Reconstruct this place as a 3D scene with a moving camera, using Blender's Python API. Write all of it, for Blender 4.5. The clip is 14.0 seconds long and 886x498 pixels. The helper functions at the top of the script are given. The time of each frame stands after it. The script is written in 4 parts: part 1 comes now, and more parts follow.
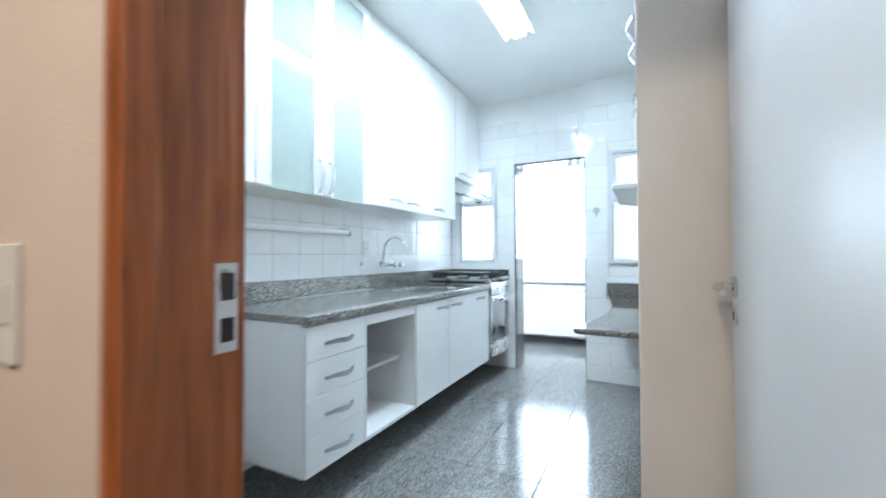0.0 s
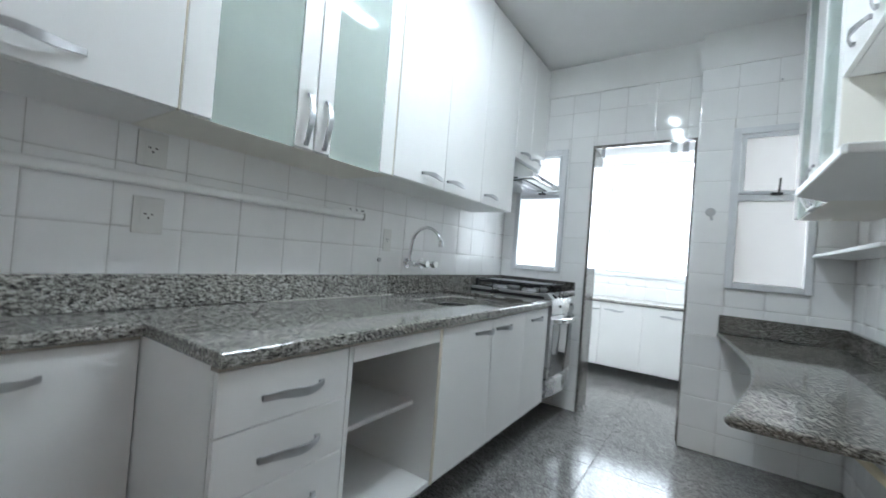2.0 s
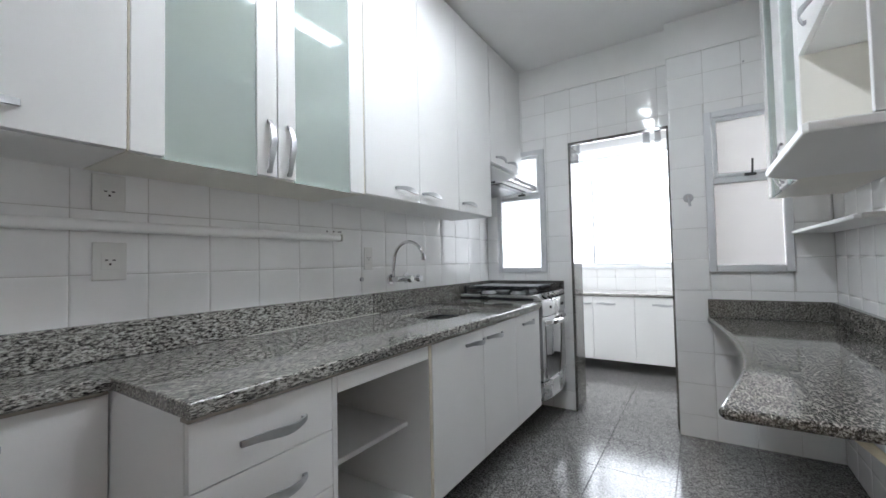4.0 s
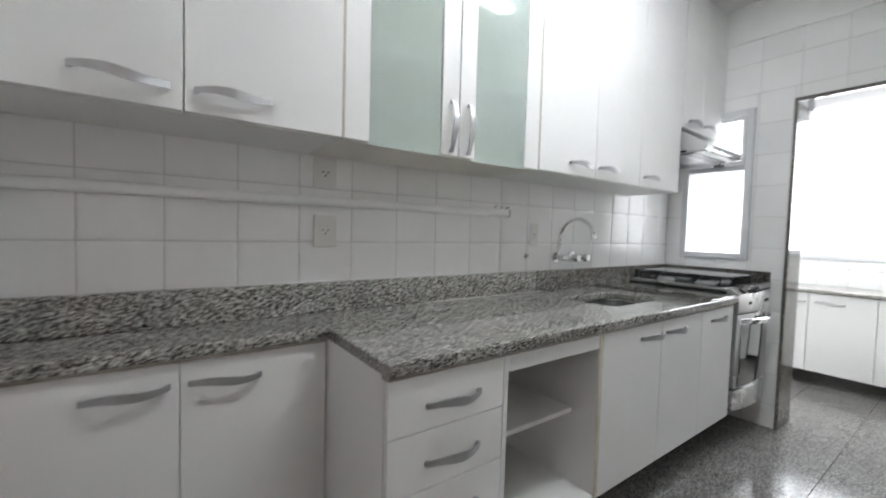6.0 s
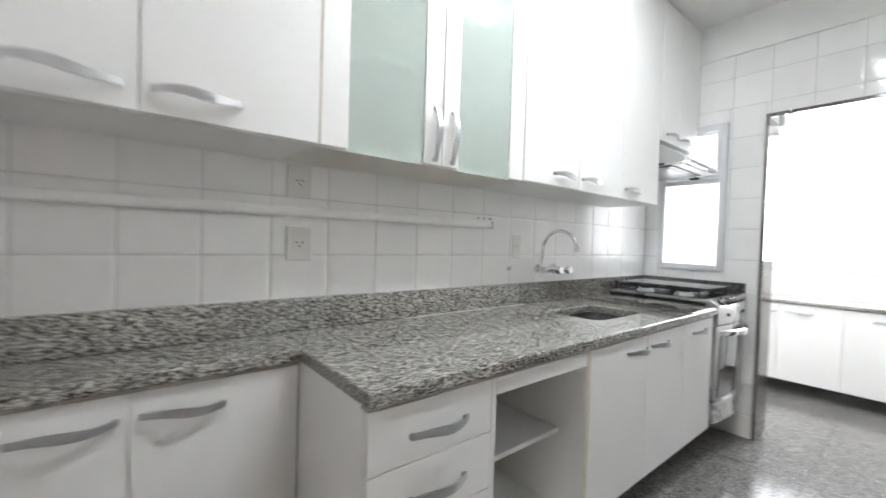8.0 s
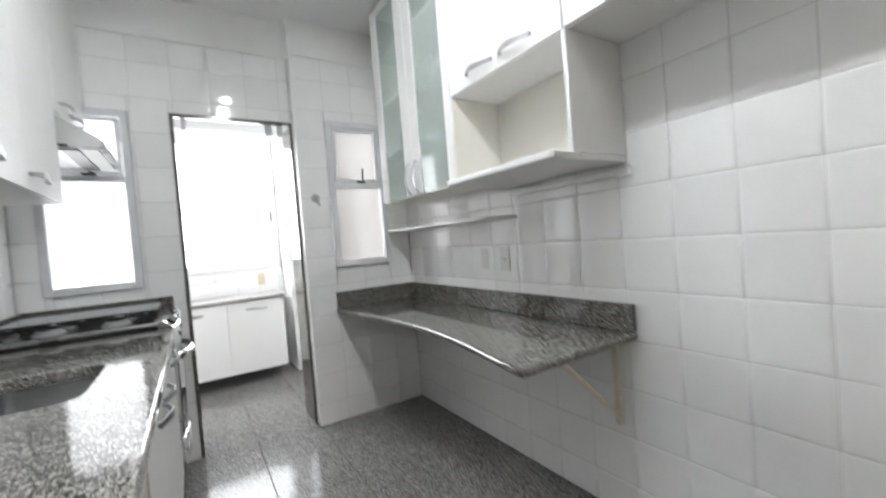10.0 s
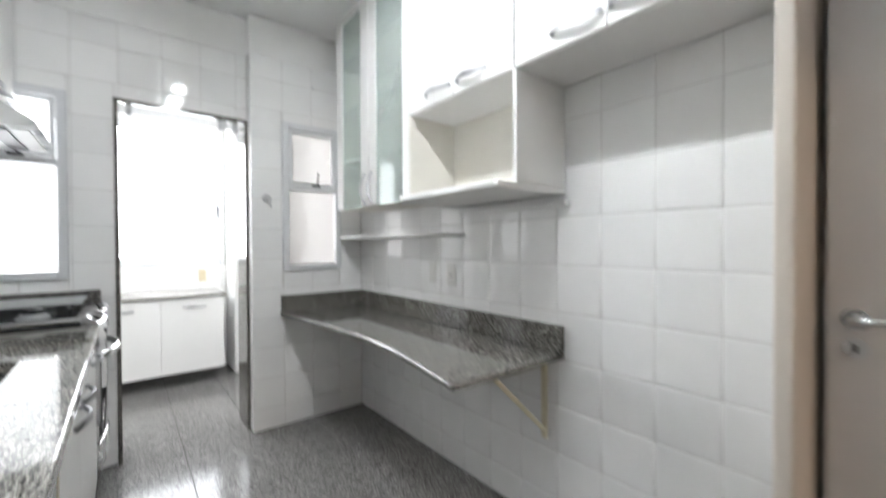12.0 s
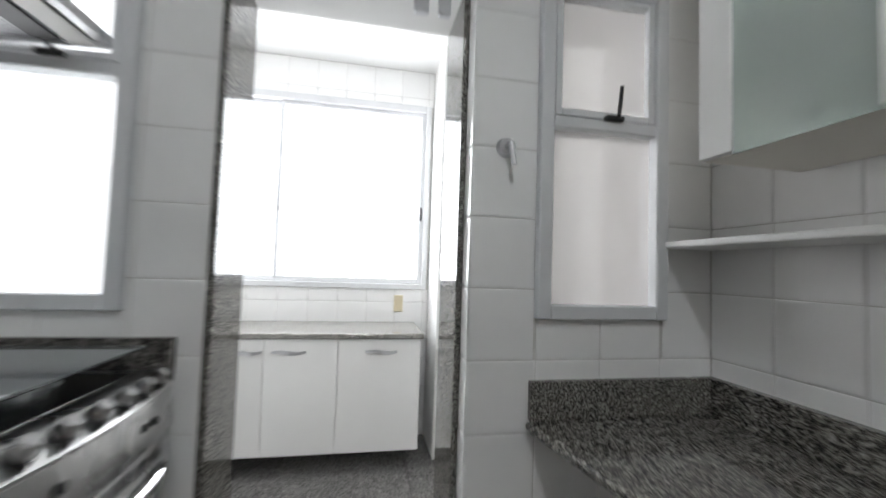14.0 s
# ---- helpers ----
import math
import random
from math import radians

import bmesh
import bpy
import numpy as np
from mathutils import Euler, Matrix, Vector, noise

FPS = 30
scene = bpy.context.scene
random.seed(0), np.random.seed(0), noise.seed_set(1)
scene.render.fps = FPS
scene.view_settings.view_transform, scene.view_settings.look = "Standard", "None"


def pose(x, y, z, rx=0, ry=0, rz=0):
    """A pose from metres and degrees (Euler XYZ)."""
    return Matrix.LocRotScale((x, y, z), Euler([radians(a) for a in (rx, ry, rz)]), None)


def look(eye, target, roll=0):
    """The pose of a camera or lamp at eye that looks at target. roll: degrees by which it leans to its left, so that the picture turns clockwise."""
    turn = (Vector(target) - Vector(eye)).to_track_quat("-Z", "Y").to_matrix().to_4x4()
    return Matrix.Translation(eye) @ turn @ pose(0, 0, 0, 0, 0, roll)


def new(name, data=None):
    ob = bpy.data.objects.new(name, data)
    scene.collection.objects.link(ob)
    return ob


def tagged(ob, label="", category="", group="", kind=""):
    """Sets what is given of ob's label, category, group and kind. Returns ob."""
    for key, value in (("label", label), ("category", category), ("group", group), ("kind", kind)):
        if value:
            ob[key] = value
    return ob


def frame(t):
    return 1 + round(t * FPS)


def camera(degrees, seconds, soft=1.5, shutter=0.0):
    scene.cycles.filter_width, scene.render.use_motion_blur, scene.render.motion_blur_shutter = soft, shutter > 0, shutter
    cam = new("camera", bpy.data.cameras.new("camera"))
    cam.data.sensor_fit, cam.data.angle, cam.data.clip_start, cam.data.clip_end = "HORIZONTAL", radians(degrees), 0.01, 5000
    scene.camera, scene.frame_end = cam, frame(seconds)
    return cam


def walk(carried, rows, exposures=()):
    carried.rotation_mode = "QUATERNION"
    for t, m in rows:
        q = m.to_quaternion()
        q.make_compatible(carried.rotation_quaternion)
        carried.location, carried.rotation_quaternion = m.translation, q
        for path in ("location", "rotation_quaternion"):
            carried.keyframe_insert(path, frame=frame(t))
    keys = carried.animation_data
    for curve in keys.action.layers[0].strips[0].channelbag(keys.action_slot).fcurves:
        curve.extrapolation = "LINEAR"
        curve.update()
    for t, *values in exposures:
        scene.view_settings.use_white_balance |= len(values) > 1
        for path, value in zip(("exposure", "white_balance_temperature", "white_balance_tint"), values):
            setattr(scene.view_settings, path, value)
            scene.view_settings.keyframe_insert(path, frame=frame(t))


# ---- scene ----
cam = camera(96.0, 14.0, shutter=0.5)
PATH = [
    (0, (-0.216, 1.187, 1.158), (-1.124, 2.969, 1.197), -0.2),
    (0.5, (-0.372, 1.427, 1.16), (-1.047, 3.307, 1.266), -0.3),
    (1, (-0.491, 1.637, 1.161), (-1.117, 3.537, 1.158), 0.7),
    (1.5, (-0.583, 1.794, 1.154), (-1.28, 3.668, 1.126), -1.1),
    (2, (-0.598, 1.955, 1.164), (-1.718, 3.612, 1.191), 4.5),
    (2.2, (-0.598, 1.978, 1.17), (-1.754, 3.609, 1.234), 3.0),
    (4.3, (-0.569, 2.02, 1.202), (-1.642, 3.706, 1.269), -1.6),
    (4.5, (-0.567, 2.031, 1.212), (-1.637, 3.719, 1.295), -1.6),
    (5, (-0.589, 2.034, 1.213), (-1.745, 3.663, 1.309), 1.1),
    (5.5, (-0.651, 2.0, 1.229), (-2.115, 3.362, 1.259), 0.7),
    (6, (-0.654, 1.972, 1.23), (-2.273, 3.143, 1.14), 1.6),
    (6.5, (-0.633, 1.963, 1.21), (-2.166, 3.092, 0.598), 2.2),
    (6.6, (-0.645, 1.969, 1.201), (-2.178, 3.083, 0.561), 2.2),
    (7, (-0.682, 1.967, 1.235), (-2.311, 3.105, 1.01), 1.6),
    (7.5, (-0.664, 1.952, 1.279), (-2.322, 3.057, 1.448), 1.2),
    (8, (-0.729, 1.999, 1.244), (-2.278, 3.263, 1.201), 1.8),
    (8.5, (-0.965, 2.175, 1.249), (-1.94, 3.912, 1.429), 6.4),
    (9, (-1.15, 2.387, 1.251), (-1.267, 4.369, 1.496), 1.9),
    (9.2, (-1.326, 2.391, 1.24), (-0.986, 4.335, 1.567), 1.4),
    (11.3, (-1.414, 2.187, 1.233), (-0.19, 3.596, 0.516), 0.4),
    (11.4, (-1.408, 2.189, 1.235), (-0.177, 3.597, 0.525), 0.5),
    (11.5, (-1.399, 2.199, 1.234), (-0.149, 3.615, 0.576), 0.6),
    (12, (-1.395, 2.25, 1.268), (-0.146, 3.813, 1.244), -0.3),
    (12.5, (-1.248, 2.521, 1.244), (-0.352, 4.29, 1.504), 3.9),
    (13, (-1.121, 2.92, 1.207), (-0.835, 4.899, 1.229), 4.8),
    (13.2, (-1.05, 3.147, 1.239), (-0.841, 5.135, 1.276), 4.5),
    (13.5, (-1.077, 3.484, 1.231), (-0.879, 5.472, 1.313), 2.7),
    (14, (-1.015, 4.042, 1.226), (-0.638, 6.004, 1.325), 1.9),
]
walk(cam, [(t, look(eye, target, roll)) for t, eye, target, roll in PATH],
     exposures=[(0, 1.27, 5150, 0), (0.5, 1.07, 5200, 0), (1.0, 0.72, 5300, 1), (1.5, 0.58, 5500, 1), (2.0, 0.35, 5700, 4), (4.3, 0.20, 6050, 10), (5.0, 0.22, 6150, 10), (5.5, 0.30, 6200, 10), (6.0, 0.34, 6250, 10), (6.5, 0.64, 6270, 10), (7.5, 0.82, 6300, 10), (8.5, 0.65, 6300, 10), (9.0, 0.30, 6300, 10), (11.5, 0.54, 6300, 10), (12.5, 0.40, 6300, 10), (13, 0.09, 6300, 10), (13.5, -0.2, 6300, 10), (14, -0.27, 6300, 10)])

# ---- world and lights ----
world = bpy.data.worlds.new("sky")
scene.world = world
world.use_nodes = True
wn = world.node_tree
sky = wn.nodes.new("ShaderNodeTexSky")
sky.sky_type = "NISHITA"
sky.sun_disc = False
sky.sun_elevation, sky.sun_rotation = radians(50), radians(20)
wn.nodes["Background"].inputs["Strength"].default_value = 0.12
wn.links.new(sky.outputs[0], wn.nodes["Background"].inputs[0])

sun = new("sun", bpy.data.lights.new("sun", "SUN"))
sun.data.energy, sun.data.angle, sun.data.color = 0.6, radians(12), (1, 0.97, 0.92)
sun.matrix_basis = look((0, 20, 24), (-1, 5, 0))


def area(name, m, w, h, watts, color=(1, 1, 1)):
    lamp = bpy.data.lights.new(name, "AREA")
    lamp.shape, lamp.size, lamp.size_y, lamp.energy, lamp.color = "RECTANGLE", w, h, watts, color
    ob = new(name, lamp)
    ob.matrix_basis = m
    return ob


# daylight in the laundry window and in the hall's ceiling lamp
area("window_daylight", look((-1.35, 7.13, 1.77), (-1.35, 5.0, 1.77)), 1.5, 1.3, 38, (0.97, 0.985, 1.0))
area("hall_lamp_light", look((-0.6, 0.3, 2.6), (-0.6, 0.31, 0)), 0.3, 0.3, 16, (1, 0.78, 0.58))

# ---- materials ----


def material(name, rough=0.5, metal=0.0, color=(0.8, 0.8, 0.8), var=0.04, scale=6.0, bump=0.0, bump_scale=60.0, spec=0.5, jitter=0.0):
    mat = bpy.data.materials.new(name)
    mat.use_nodes = True
    nt = mat.node_tree
    b = nt.nodes["Principled BSDF"]
    b.inputs["Roughness"].default_value, b.inputs["Metallic"].default_value = rough, metal
    b.inputs["Specular IOR Level"].default_value = spec
    geo = nt.nodes.new("ShaderNodeNewGeometry")
    n1 = nt.nodes.new("ShaderNodeTexNoise")
    n1.inputs["Scale"].default_value, n1.inputs["Detail"].default_value = scale, 6
    nt.links.new(geo.outputs["Position"], n1.inputs["Vector"])
    ramp = nt.nodes.new("ShaderNodeValToRGB")
    ramp.color_ramp.elements[0].position, ramp.color_ramp.elements[1].position = 0.3, 0.7
    ramp.color_ramp.elements[0].color = (*[c * (1 - var) for c in color], 1)
    ramp.color_ramp.elements[1].color = (*[min(1, c * (1 + var)) for c in color], 1)
    nt.links.new(n1.outputs["Fac"], ramp.inputs["Fac"])
    out = ramp.outputs["Color"]
    if jitter:
        info = nt.nodes.new("ShaderNodeObjectInfo")
        hsv = nt.nodes.new("ShaderNodeHueSaturation")
        rng = nt.nodes.new("ShaderNodeMapRange")
        rng.inputs["To Min"].default_value, rng.inputs["To Max"].default_value = 1 - jitter, 1 + jitter
        nt.links.new(info.outputs["Random"], rng.inputs["Value"])
        nt.links.new(rng.outputs[0], hsv.inputs["Value"])
        nt.links.new(out, hsv.inputs["Color"])
        out = hsv.outputs["Color"]
    nt.links.new(out, b.inputs["Base Color"])
    n3 = nt.nodes.new("ShaderNodeTexNoise")
    n3.inputs["Scale"].default_value, n3.inputs["Detail"].default_value = scale * 2.3, 3
    nt.links.new(geo.outputs["Position"], n3.inputs["Vector"])
    r3 = nt.nodes.new("ShaderNodeMapRange")
    r3.inputs["To Min"].default_value, r3.inputs["To Max"].default_value = rough * 0.8, min(1, rough * 1.25)
    nt.links.new(n3.outputs["Fac"], r3.inputs["Value"])
    nt.links.new(r3.outputs[0], b.inputs["Roughness"])
    if bump:
        n2 = nt.nodes.new("ShaderNodeTexNoise")
        n2.inputs["Scale"].default_value, n2.inputs["Detail"].default_value = bump_scale, 2
        nt.links.new(geo.outputs["Position"], n2.inputs["Vector"])
        bp = nt.nodes.new("ShaderNodeBump")
        bp.inputs["Strength"].default_value, bp.inputs["Distance"].default_value = bump, 0.01
        nt.links.new(n2.outputs["Fac"], bp.inputs["Height"])
        nt.links.new(bp.outputs[0], b.inputs["Normal"])
    return mat


def granite(name, stops, rough, stretch=(1, 1, 1), scale=1.0, spec=0.5):
    """Speckled stone: elongated grains of dark, mid and light grey."""
    mat = bpy.data.materials.new(name)
    mat.use_nodes = True
    nt = mat.node_tree
    b = nt.nodes["Principled BSDF"]
    b.inputs["Roughness"].default_value, b.inputs["Specular IOR Level"].default_value = rough, spec
    geo = nt.nodes.new("ShaderNodeNewGeometry")
    info = nt.nodes.new("ShaderNodeObjectInfo")
    off = nt.nodes.new("ShaderNodeVectorMath")
    off.operation = "MULTIPLY_ADD"
    nt.links.new(info.outputs["Random"], off.inputs[0])
    off.inputs[1].default_value = (13, 7, 5)
    nt.links.new(geo.outputs["Position"], off.inputs[2])
    mp = nt.nodes.new("ShaderNodeMapping")
    mp.inputs["Scale"].default_value = stretch
    mp.inputs["Rotation"].default_value = (0.12, 0, 0.15)
    nt.links.new(off.outputs[0], mp.inputs["Vector"])
    n1 = nt.nodes.new("ShaderNodeTexNoise")
    n1.inputs["Scale"].default_value, n1.inputs["Detail"].default_value = 75 * scale, 6
    n1.inputs["Roughness"].default_value, n1.inputs["Distortion"].default_value = 0.76, 0.4
    nt.links.new(mp.outputs[0], n1.inputs["Vector"])
    ramp = nt.nodes.new("ShaderNodeValToRGB")
    for i, (p, c) in enumerate(stops):
        e = ramp.color_ramp.elements[i] if i < 2 else ramp.color_ramp.elements.new(p)
        e.position, e.color = p, (*c, 1)
    nt.links.new(n1.outputs["Fac"], ramp.inputs["Fac"])
    n2 = nt.nodes.new("ShaderNodeTexNoise")
    n2.inputs["Scale"].default_value, n2.inputs["Detail"].default_value = 20, 5
    nt.links.new(off.outputs[0], n2.inputs["Vector"])
    mr = nt.nodes.new("ShaderNodeMapRange")
    mr.inputs["To Min"].default_value, mr.inputs["To Max"].default_value = 0.62, 1.38
    nt.links.new(n2.outputs["Fac"], mr.inputs["Value"])
    hsv = nt.nodes.new("ShaderNodeHueSaturation")
    nt.links.new(ramp.outputs["Color"], hsv.inputs["Color"])
    nt.links.new(mr.outputs[0], hsv.inputs["Value"])
    nt.links.new(hsv.outputs["Color"], b.inputs["Base Color"])
    bp = nt.nodes.new("ShaderNodeBump")
    bp.inputs["Strength"].default_value, bp.inputs["Distance"].default_value = 0.03, 0.003
    nt.links.new(n2.outputs["Fac"], bp.inputs["Height"])
    nt.links.new(bp.outputs[0], b.inputs["Normal"])
    return mat


def wood(name, dark, light):
    mat = bpy.data.materials.new(name)
    mat.use_nodes = True
    nt = mat.node_tree
    b = nt.nodes["Principled BSDF"]
    b.inputs["Roughness"].default_value = 0.32
    geo = nt.nodes.new("ShaderNodeNewGeometry")
    mp = nt.nodes.new("ShaderNodeMapping")
    mp.inputs["Scale"].default_value = (28, 28, 1.6)
    nt.links.new(geo.outputs["Position"], mp.inputs["Vector"])
    n1 = nt.nodes.new("ShaderNodeTexNoise")
    n1.inputs["Scale"].default_value, n1.inputs["Detail"].default_value, n1.inputs["Distortion"].default_value = 2.0, 7, 0.8
    nt.links.new(mp.outputs[0], n1.inputs["Vector"])
    ramp = nt.nodes.new("ShaderNodeValToRGB")
    ramp.color_ramp.elements[0].position, ramp.color_ramp.elements[1].position = 0.3, 0.72
    ramp.color_ramp.elements[0].color, ramp.color_ramp.elements[1].color = (*dark, 1), (*light, 1)
    nt.links.new(n1.outputs["Fac"], ramp.inputs["Fac"])
    nt.links.new(ramp.outputs["Color"], b.inputs["Base Color"])
    bp = nt.nodes.new("ShaderNodeBump")
    bp.inputs["Strength"].default_value, bp.inputs["Distance"].default_value = 0.08, 0.004
    nt.links.new(n1.outputs["Fac"], bp.inputs["Height"])
    nt.links.new(bp.outputs[0], b.inputs["Normal"])
    return mat


def frosted(name, color, milky, rough, glow=0.0):
    """Frosted glass: a milky layer with a smooth glossy face over rough refraction."""
    mat = material(name, 0.03, 0, color, 0.03, 3)
    nt = mat.node_tree
    b = nt.nodes["Principled BSDF"]
    ref = nt.nodes.new("ShaderNodeBsdfRefraction")
    ref.inputs["Color"].default_value = (*[min(1, c * 1.35) for c in color], 1)
    ref.inputs["Roughness"].default_value, ref.inputs["IOR"].default_value = rough, 1.02
    mix = nt.nodes.new("ShaderNodeMixShader")
    mix.inputs[0].default_value = milky
    nt.links.new(ref.outputs[0], mix.inputs[1])
    nt.links.new(b.outputs[0], mix.inputs[2])
    last = mix
    if glow:
        back = nt.nodes.new("ShaderNodeBsdfTranslucent")
        back.inputs["Color"].default_value = (*[min(1, c * 1.25) for c in color], 1)
        last = nt.nodes.new("ShaderNodeMixShader")
        last.inputs[0].default_value = glow
        nt.links.new(mix.outputs[0], last.inputs[1])
        nt.links.new(back.outputs[0], last.inputs[2])
    nt.links.new(last.outputs[0], nt.nodes["Material Output"].inputs["Surface"])
    return mat


def clear_glass(name, tint, pale_sheen=0.0):
    """Thin clear glass: tinted see-through with a Fresnel gloss and a pale diffuse share that imitates bright
    reflections.
    """
    mat = bpy.data.materials.new(name)
    mat.use_nodes = True
    nt = mat.node_tree
    see = nt.nodes.new("ShaderNodeBsdfTransparent")
    see.inputs["Color"].default_value = (*tint, 1)
    gloss = nt.nodes.new("ShaderNodeBsdfGlossy")
    gloss.inputs["Roughness"].default_value = 0.03
    fres = nt.nodes.new("ShaderNodeFresnel")
    fres.inputs["IOR"].default_value = 2.1
    mix = nt.nodes.new("ShaderNodeMixShader")
    nt.links.new(fres.outputs[0], mix.inputs[0])
    # pale grey-blue diffuse colour standing in for reflected light on the glass
    dull = nt.nodes.new("ShaderNodeBsdfDiffuse")
    dull.inputs["Color"].default_value = (0.62, 0.66, 0.67, 1)
    body = nt.nodes.new("ShaderNodeMixShader")
    body.inputs[0].default_value = pale_sheen
    nt.links.new(see.outputs[0], body.inputs[1])
    nt.links.new(dull.outputs[0], body.inputs[2])
    nt.links.new(body.outputs[0], mix.inputs[1])
    nt.links.new(gloss.outputs[0], mix.inputs[2])
    nt.links.new(mix.outputs[0], nt.nodes["Material Output"].inputs["Surface"])
    return mat


def emitter(name, color, strength):
    mat = bpy.data.materials.new(name)
    mat.use_nodes = True
    b = mat.node_tree.nodes["Principled BSDF"]
    b.inputs["Emission Color"].default_value, b.inputs["Emission Strength"].default_value = (*color, 1), strength
    return mat


WHITE = material("white_laminate", 0.36, 0, (0.81, 0.802, 0.785), 0.02, 3, 0.03, 220, spec=0.35)
INSIDE = material("cream_laminate", 0.5, 0, (0.80, 0.77, 0.70), 0.03, 3, 0.03, 200)
# yellowed edge bands; on the cornices this tone stands in for gap shade
EDGE = material("yellowed_edge_band_and_gap_shade", 0.5, 0, (0.62, 0.56, 0.45), 0.1, 20)
UNDERLAY = material("grey_brown_board_edge", 0.6, 0, (0.30, 0.265, 0.225), 0.1, 20)
PUTTY = material("aged_sealant", 0.6, 0, (0.46, 0.44, 0.39), 0.1, 20)
TILE = material("white_glazed_tile", 0.045, 0, (0.895, 0.89, 0.88), 0.02, 5, 0.05, 12, spec=0.5, jitter=0.025)
GROUT = material("grey_grout", 0.85, 0, (0.60, 0.585, 0.56), 0.12, 14, 0.2, 200)
PAINT = material("white_wall_paint", 0.75, 0, (0.86, 0.855, 0.84), 0.03, 4, 0.1, 140)
CEIL = material("ceiling_paint", 0.85, 0, (0.87, 0.865, 0.855), 0.03, 2, 0.08, 120)
PEACH = material("beige_wall_paint", 0.75, 0, (0.66, 0.56, 0.48), 0.03, 4, 0.1, 140)
CREAM = material("cream_satin_paint", 0.45, 0, (0.66, 0.60, 0.53), 0.03, 3, 0.04, 120)
DOORPAINT = material("grey_white_door_paint", 0.42, 0, (0.63, 0.61, 0.595), 0.03, 2, 0.04, 90)
ALU = material("grey_white_aluminium", 0.4, 0, (0.70, 0.705, 0.715), 0.04, 8)
STEEL = material("brushed_steel", 0.28, 1, (0.66, 0.66, 0.66), 0.04, 2)
BASINSTEEL = material("worn_basin_steel", 0.24, 1, (0.50, 0.50, 0.495), 0.04, 3)
CASTALU = material("cast_aluminium", 0.38, 0.6, (0.88, 0.88, 0.87), 0.05, 20)
CHROME = material("chrome", 0.08, 1, (0.72, 0.72, 0.73), 0.02, 3)
PEWTER = material("satin_pewter", 0.34, 1, (0.50, 0.50, 0.51), 0.06, 30)
BLACK = material("black_plastic", 0.4, 0, (0.02, 0.02, 0.02), 0.1, 20)
IRON = material("black_enamel", 0.3, 0, (0.015, 0.015, 0.016), 0.1, 30)
DARKGLASS = material("grey_mirror_glass", 0.035, 1, (0.22, 0.22, 0.222), 0.05, 10)
PLASTIC = material("white_plastic", 0.35, 0, (0.74, 0.73, 0.70), 0.02, 10)
PVC = material("white_pvc", 0.3, 0, (0.89, 0.885, 0.87), 0.02, 6)
IVORY = material("ivory_plastic", 0.4, 0, (0.66, 0.58, 0.40), 0.04, 10)
BRACKET = material("ivory_painted_metal", 0.5, 0, (0.72, 0.66, 0.50), 0.08, 20)
DARKHOLE = material("dark_slot", 0.7, 0, (0.03, 0.02, 0.02), 0.1, 10)
COUNTER = granite("grey_granite_worktop", [(0.395, (0.009, 0.008, 0.007)), (0.448, (0.05, 0.046, 0.041)), (0.49, (0.19, 0.180, 0.162)), (0.55, (0.39, 0.375, 0.342)), (0.68, (0.59, 0.575, 0.535))], 0.07, (1.3, 0.42, 1.3), 1.85)
COUNTERDARK = granite("dark_grey_granite", [(0.415, (0.009, 0.008, 0.007)), (0.47, (0.045, 0.041, 0.035)), (0.51, (0.14, 0.131, 0.115)), (0.57, (0.31, 0.296, 0.268)), (0.70, (0.50, 0.485, 0.45))], 0.07, (1.25, 0.5, 1.25), 1.85)
FLOORSTONE = granite("grey_granite_floor", [(0.39, (0.014, 0.013, 0.012)), (0.445, (0.062, 0.059, 0.056)), (0.50, (0.19, 0.184, 0.175)), (0.565, (0.35, 0.342, 0.328)), (0.70, (0.52, 0.51, 0.49))], 0.14, (1.0, 1.45, 1.0), 1.4, 0.29)
JOINT = material("dark_floor_joint", 0.8, 0, (0.06, 0.055, 0.05), 0.2, 30)
DARKSTONE = granite("dark_granite_frame", [(0.36, (0.015, 0.013, 0.012)), (0.46, (0.06, 0.055, 0.05)), (0.54, (0.14, 0.13, 0.12)), (0.62, (0.22, 0.21, 0.19)), (0.75, (0.3, 0.29, 0.27))], 0.06, (1, 1, 1), 1.2)
WOOD = wood("orange_brown_varnished_wood", (0.22, 0.058, 0.012), (0.46, 0.15, 0.035))
GLASSGREEN = frosted("green_frosted_glass", (0.66, 0.705, 0.685), 0.34, 0.2)
PANEFROST = frosted("white_frosted_pane", (0.86, 0.855, 0.85), 0.12, 0.6, 0.82)
LIDGLASS = clear_glass("tinted_lid_glass", (0.82, 0.88, 0.86), 0.25)
PANEPINK = frosted("pinkish_frosted_pane", (0.70, 0.685, 0.675), 0.42, 0.22, 0.12)
TUBE = emitter("fluorescent_tube", (0.95, 0.98, 1.0), 72.0)
HAZE = emitter("bright_overcast_sky", (1.0, 1.0, 1.0), 4.0)
HALLGLOW = emitter("hall_lamp_glass", (1.0, 0.82, 0.62), 4.0)

# ---- building helpers ----


def box(bm, x0, x1, y0, y1, z0, z1, bevel=0.0, seg=1):
    """Adds a box; its edges are rounded where bevel is given."""
    r = bmesh.ops.create_cube(bm, size=1, matrix=Matrix.Translation(((x0 + x1) / 2, (y0 + y1) / 2, (z0 + z1) / 2)) @ Matrix.Diagonal((abs(x1 - x0), abs(y1 - y0), abs(z1 - z0), 1)))
    if bevel:
        edges = list({e for v in r["verts"] for e in v.link_edges})
        bmesh.ops.bevel(bm, geom=edges, offset=bevel, segments=seg, affect="EDGES", profile=0.5)
    return bm


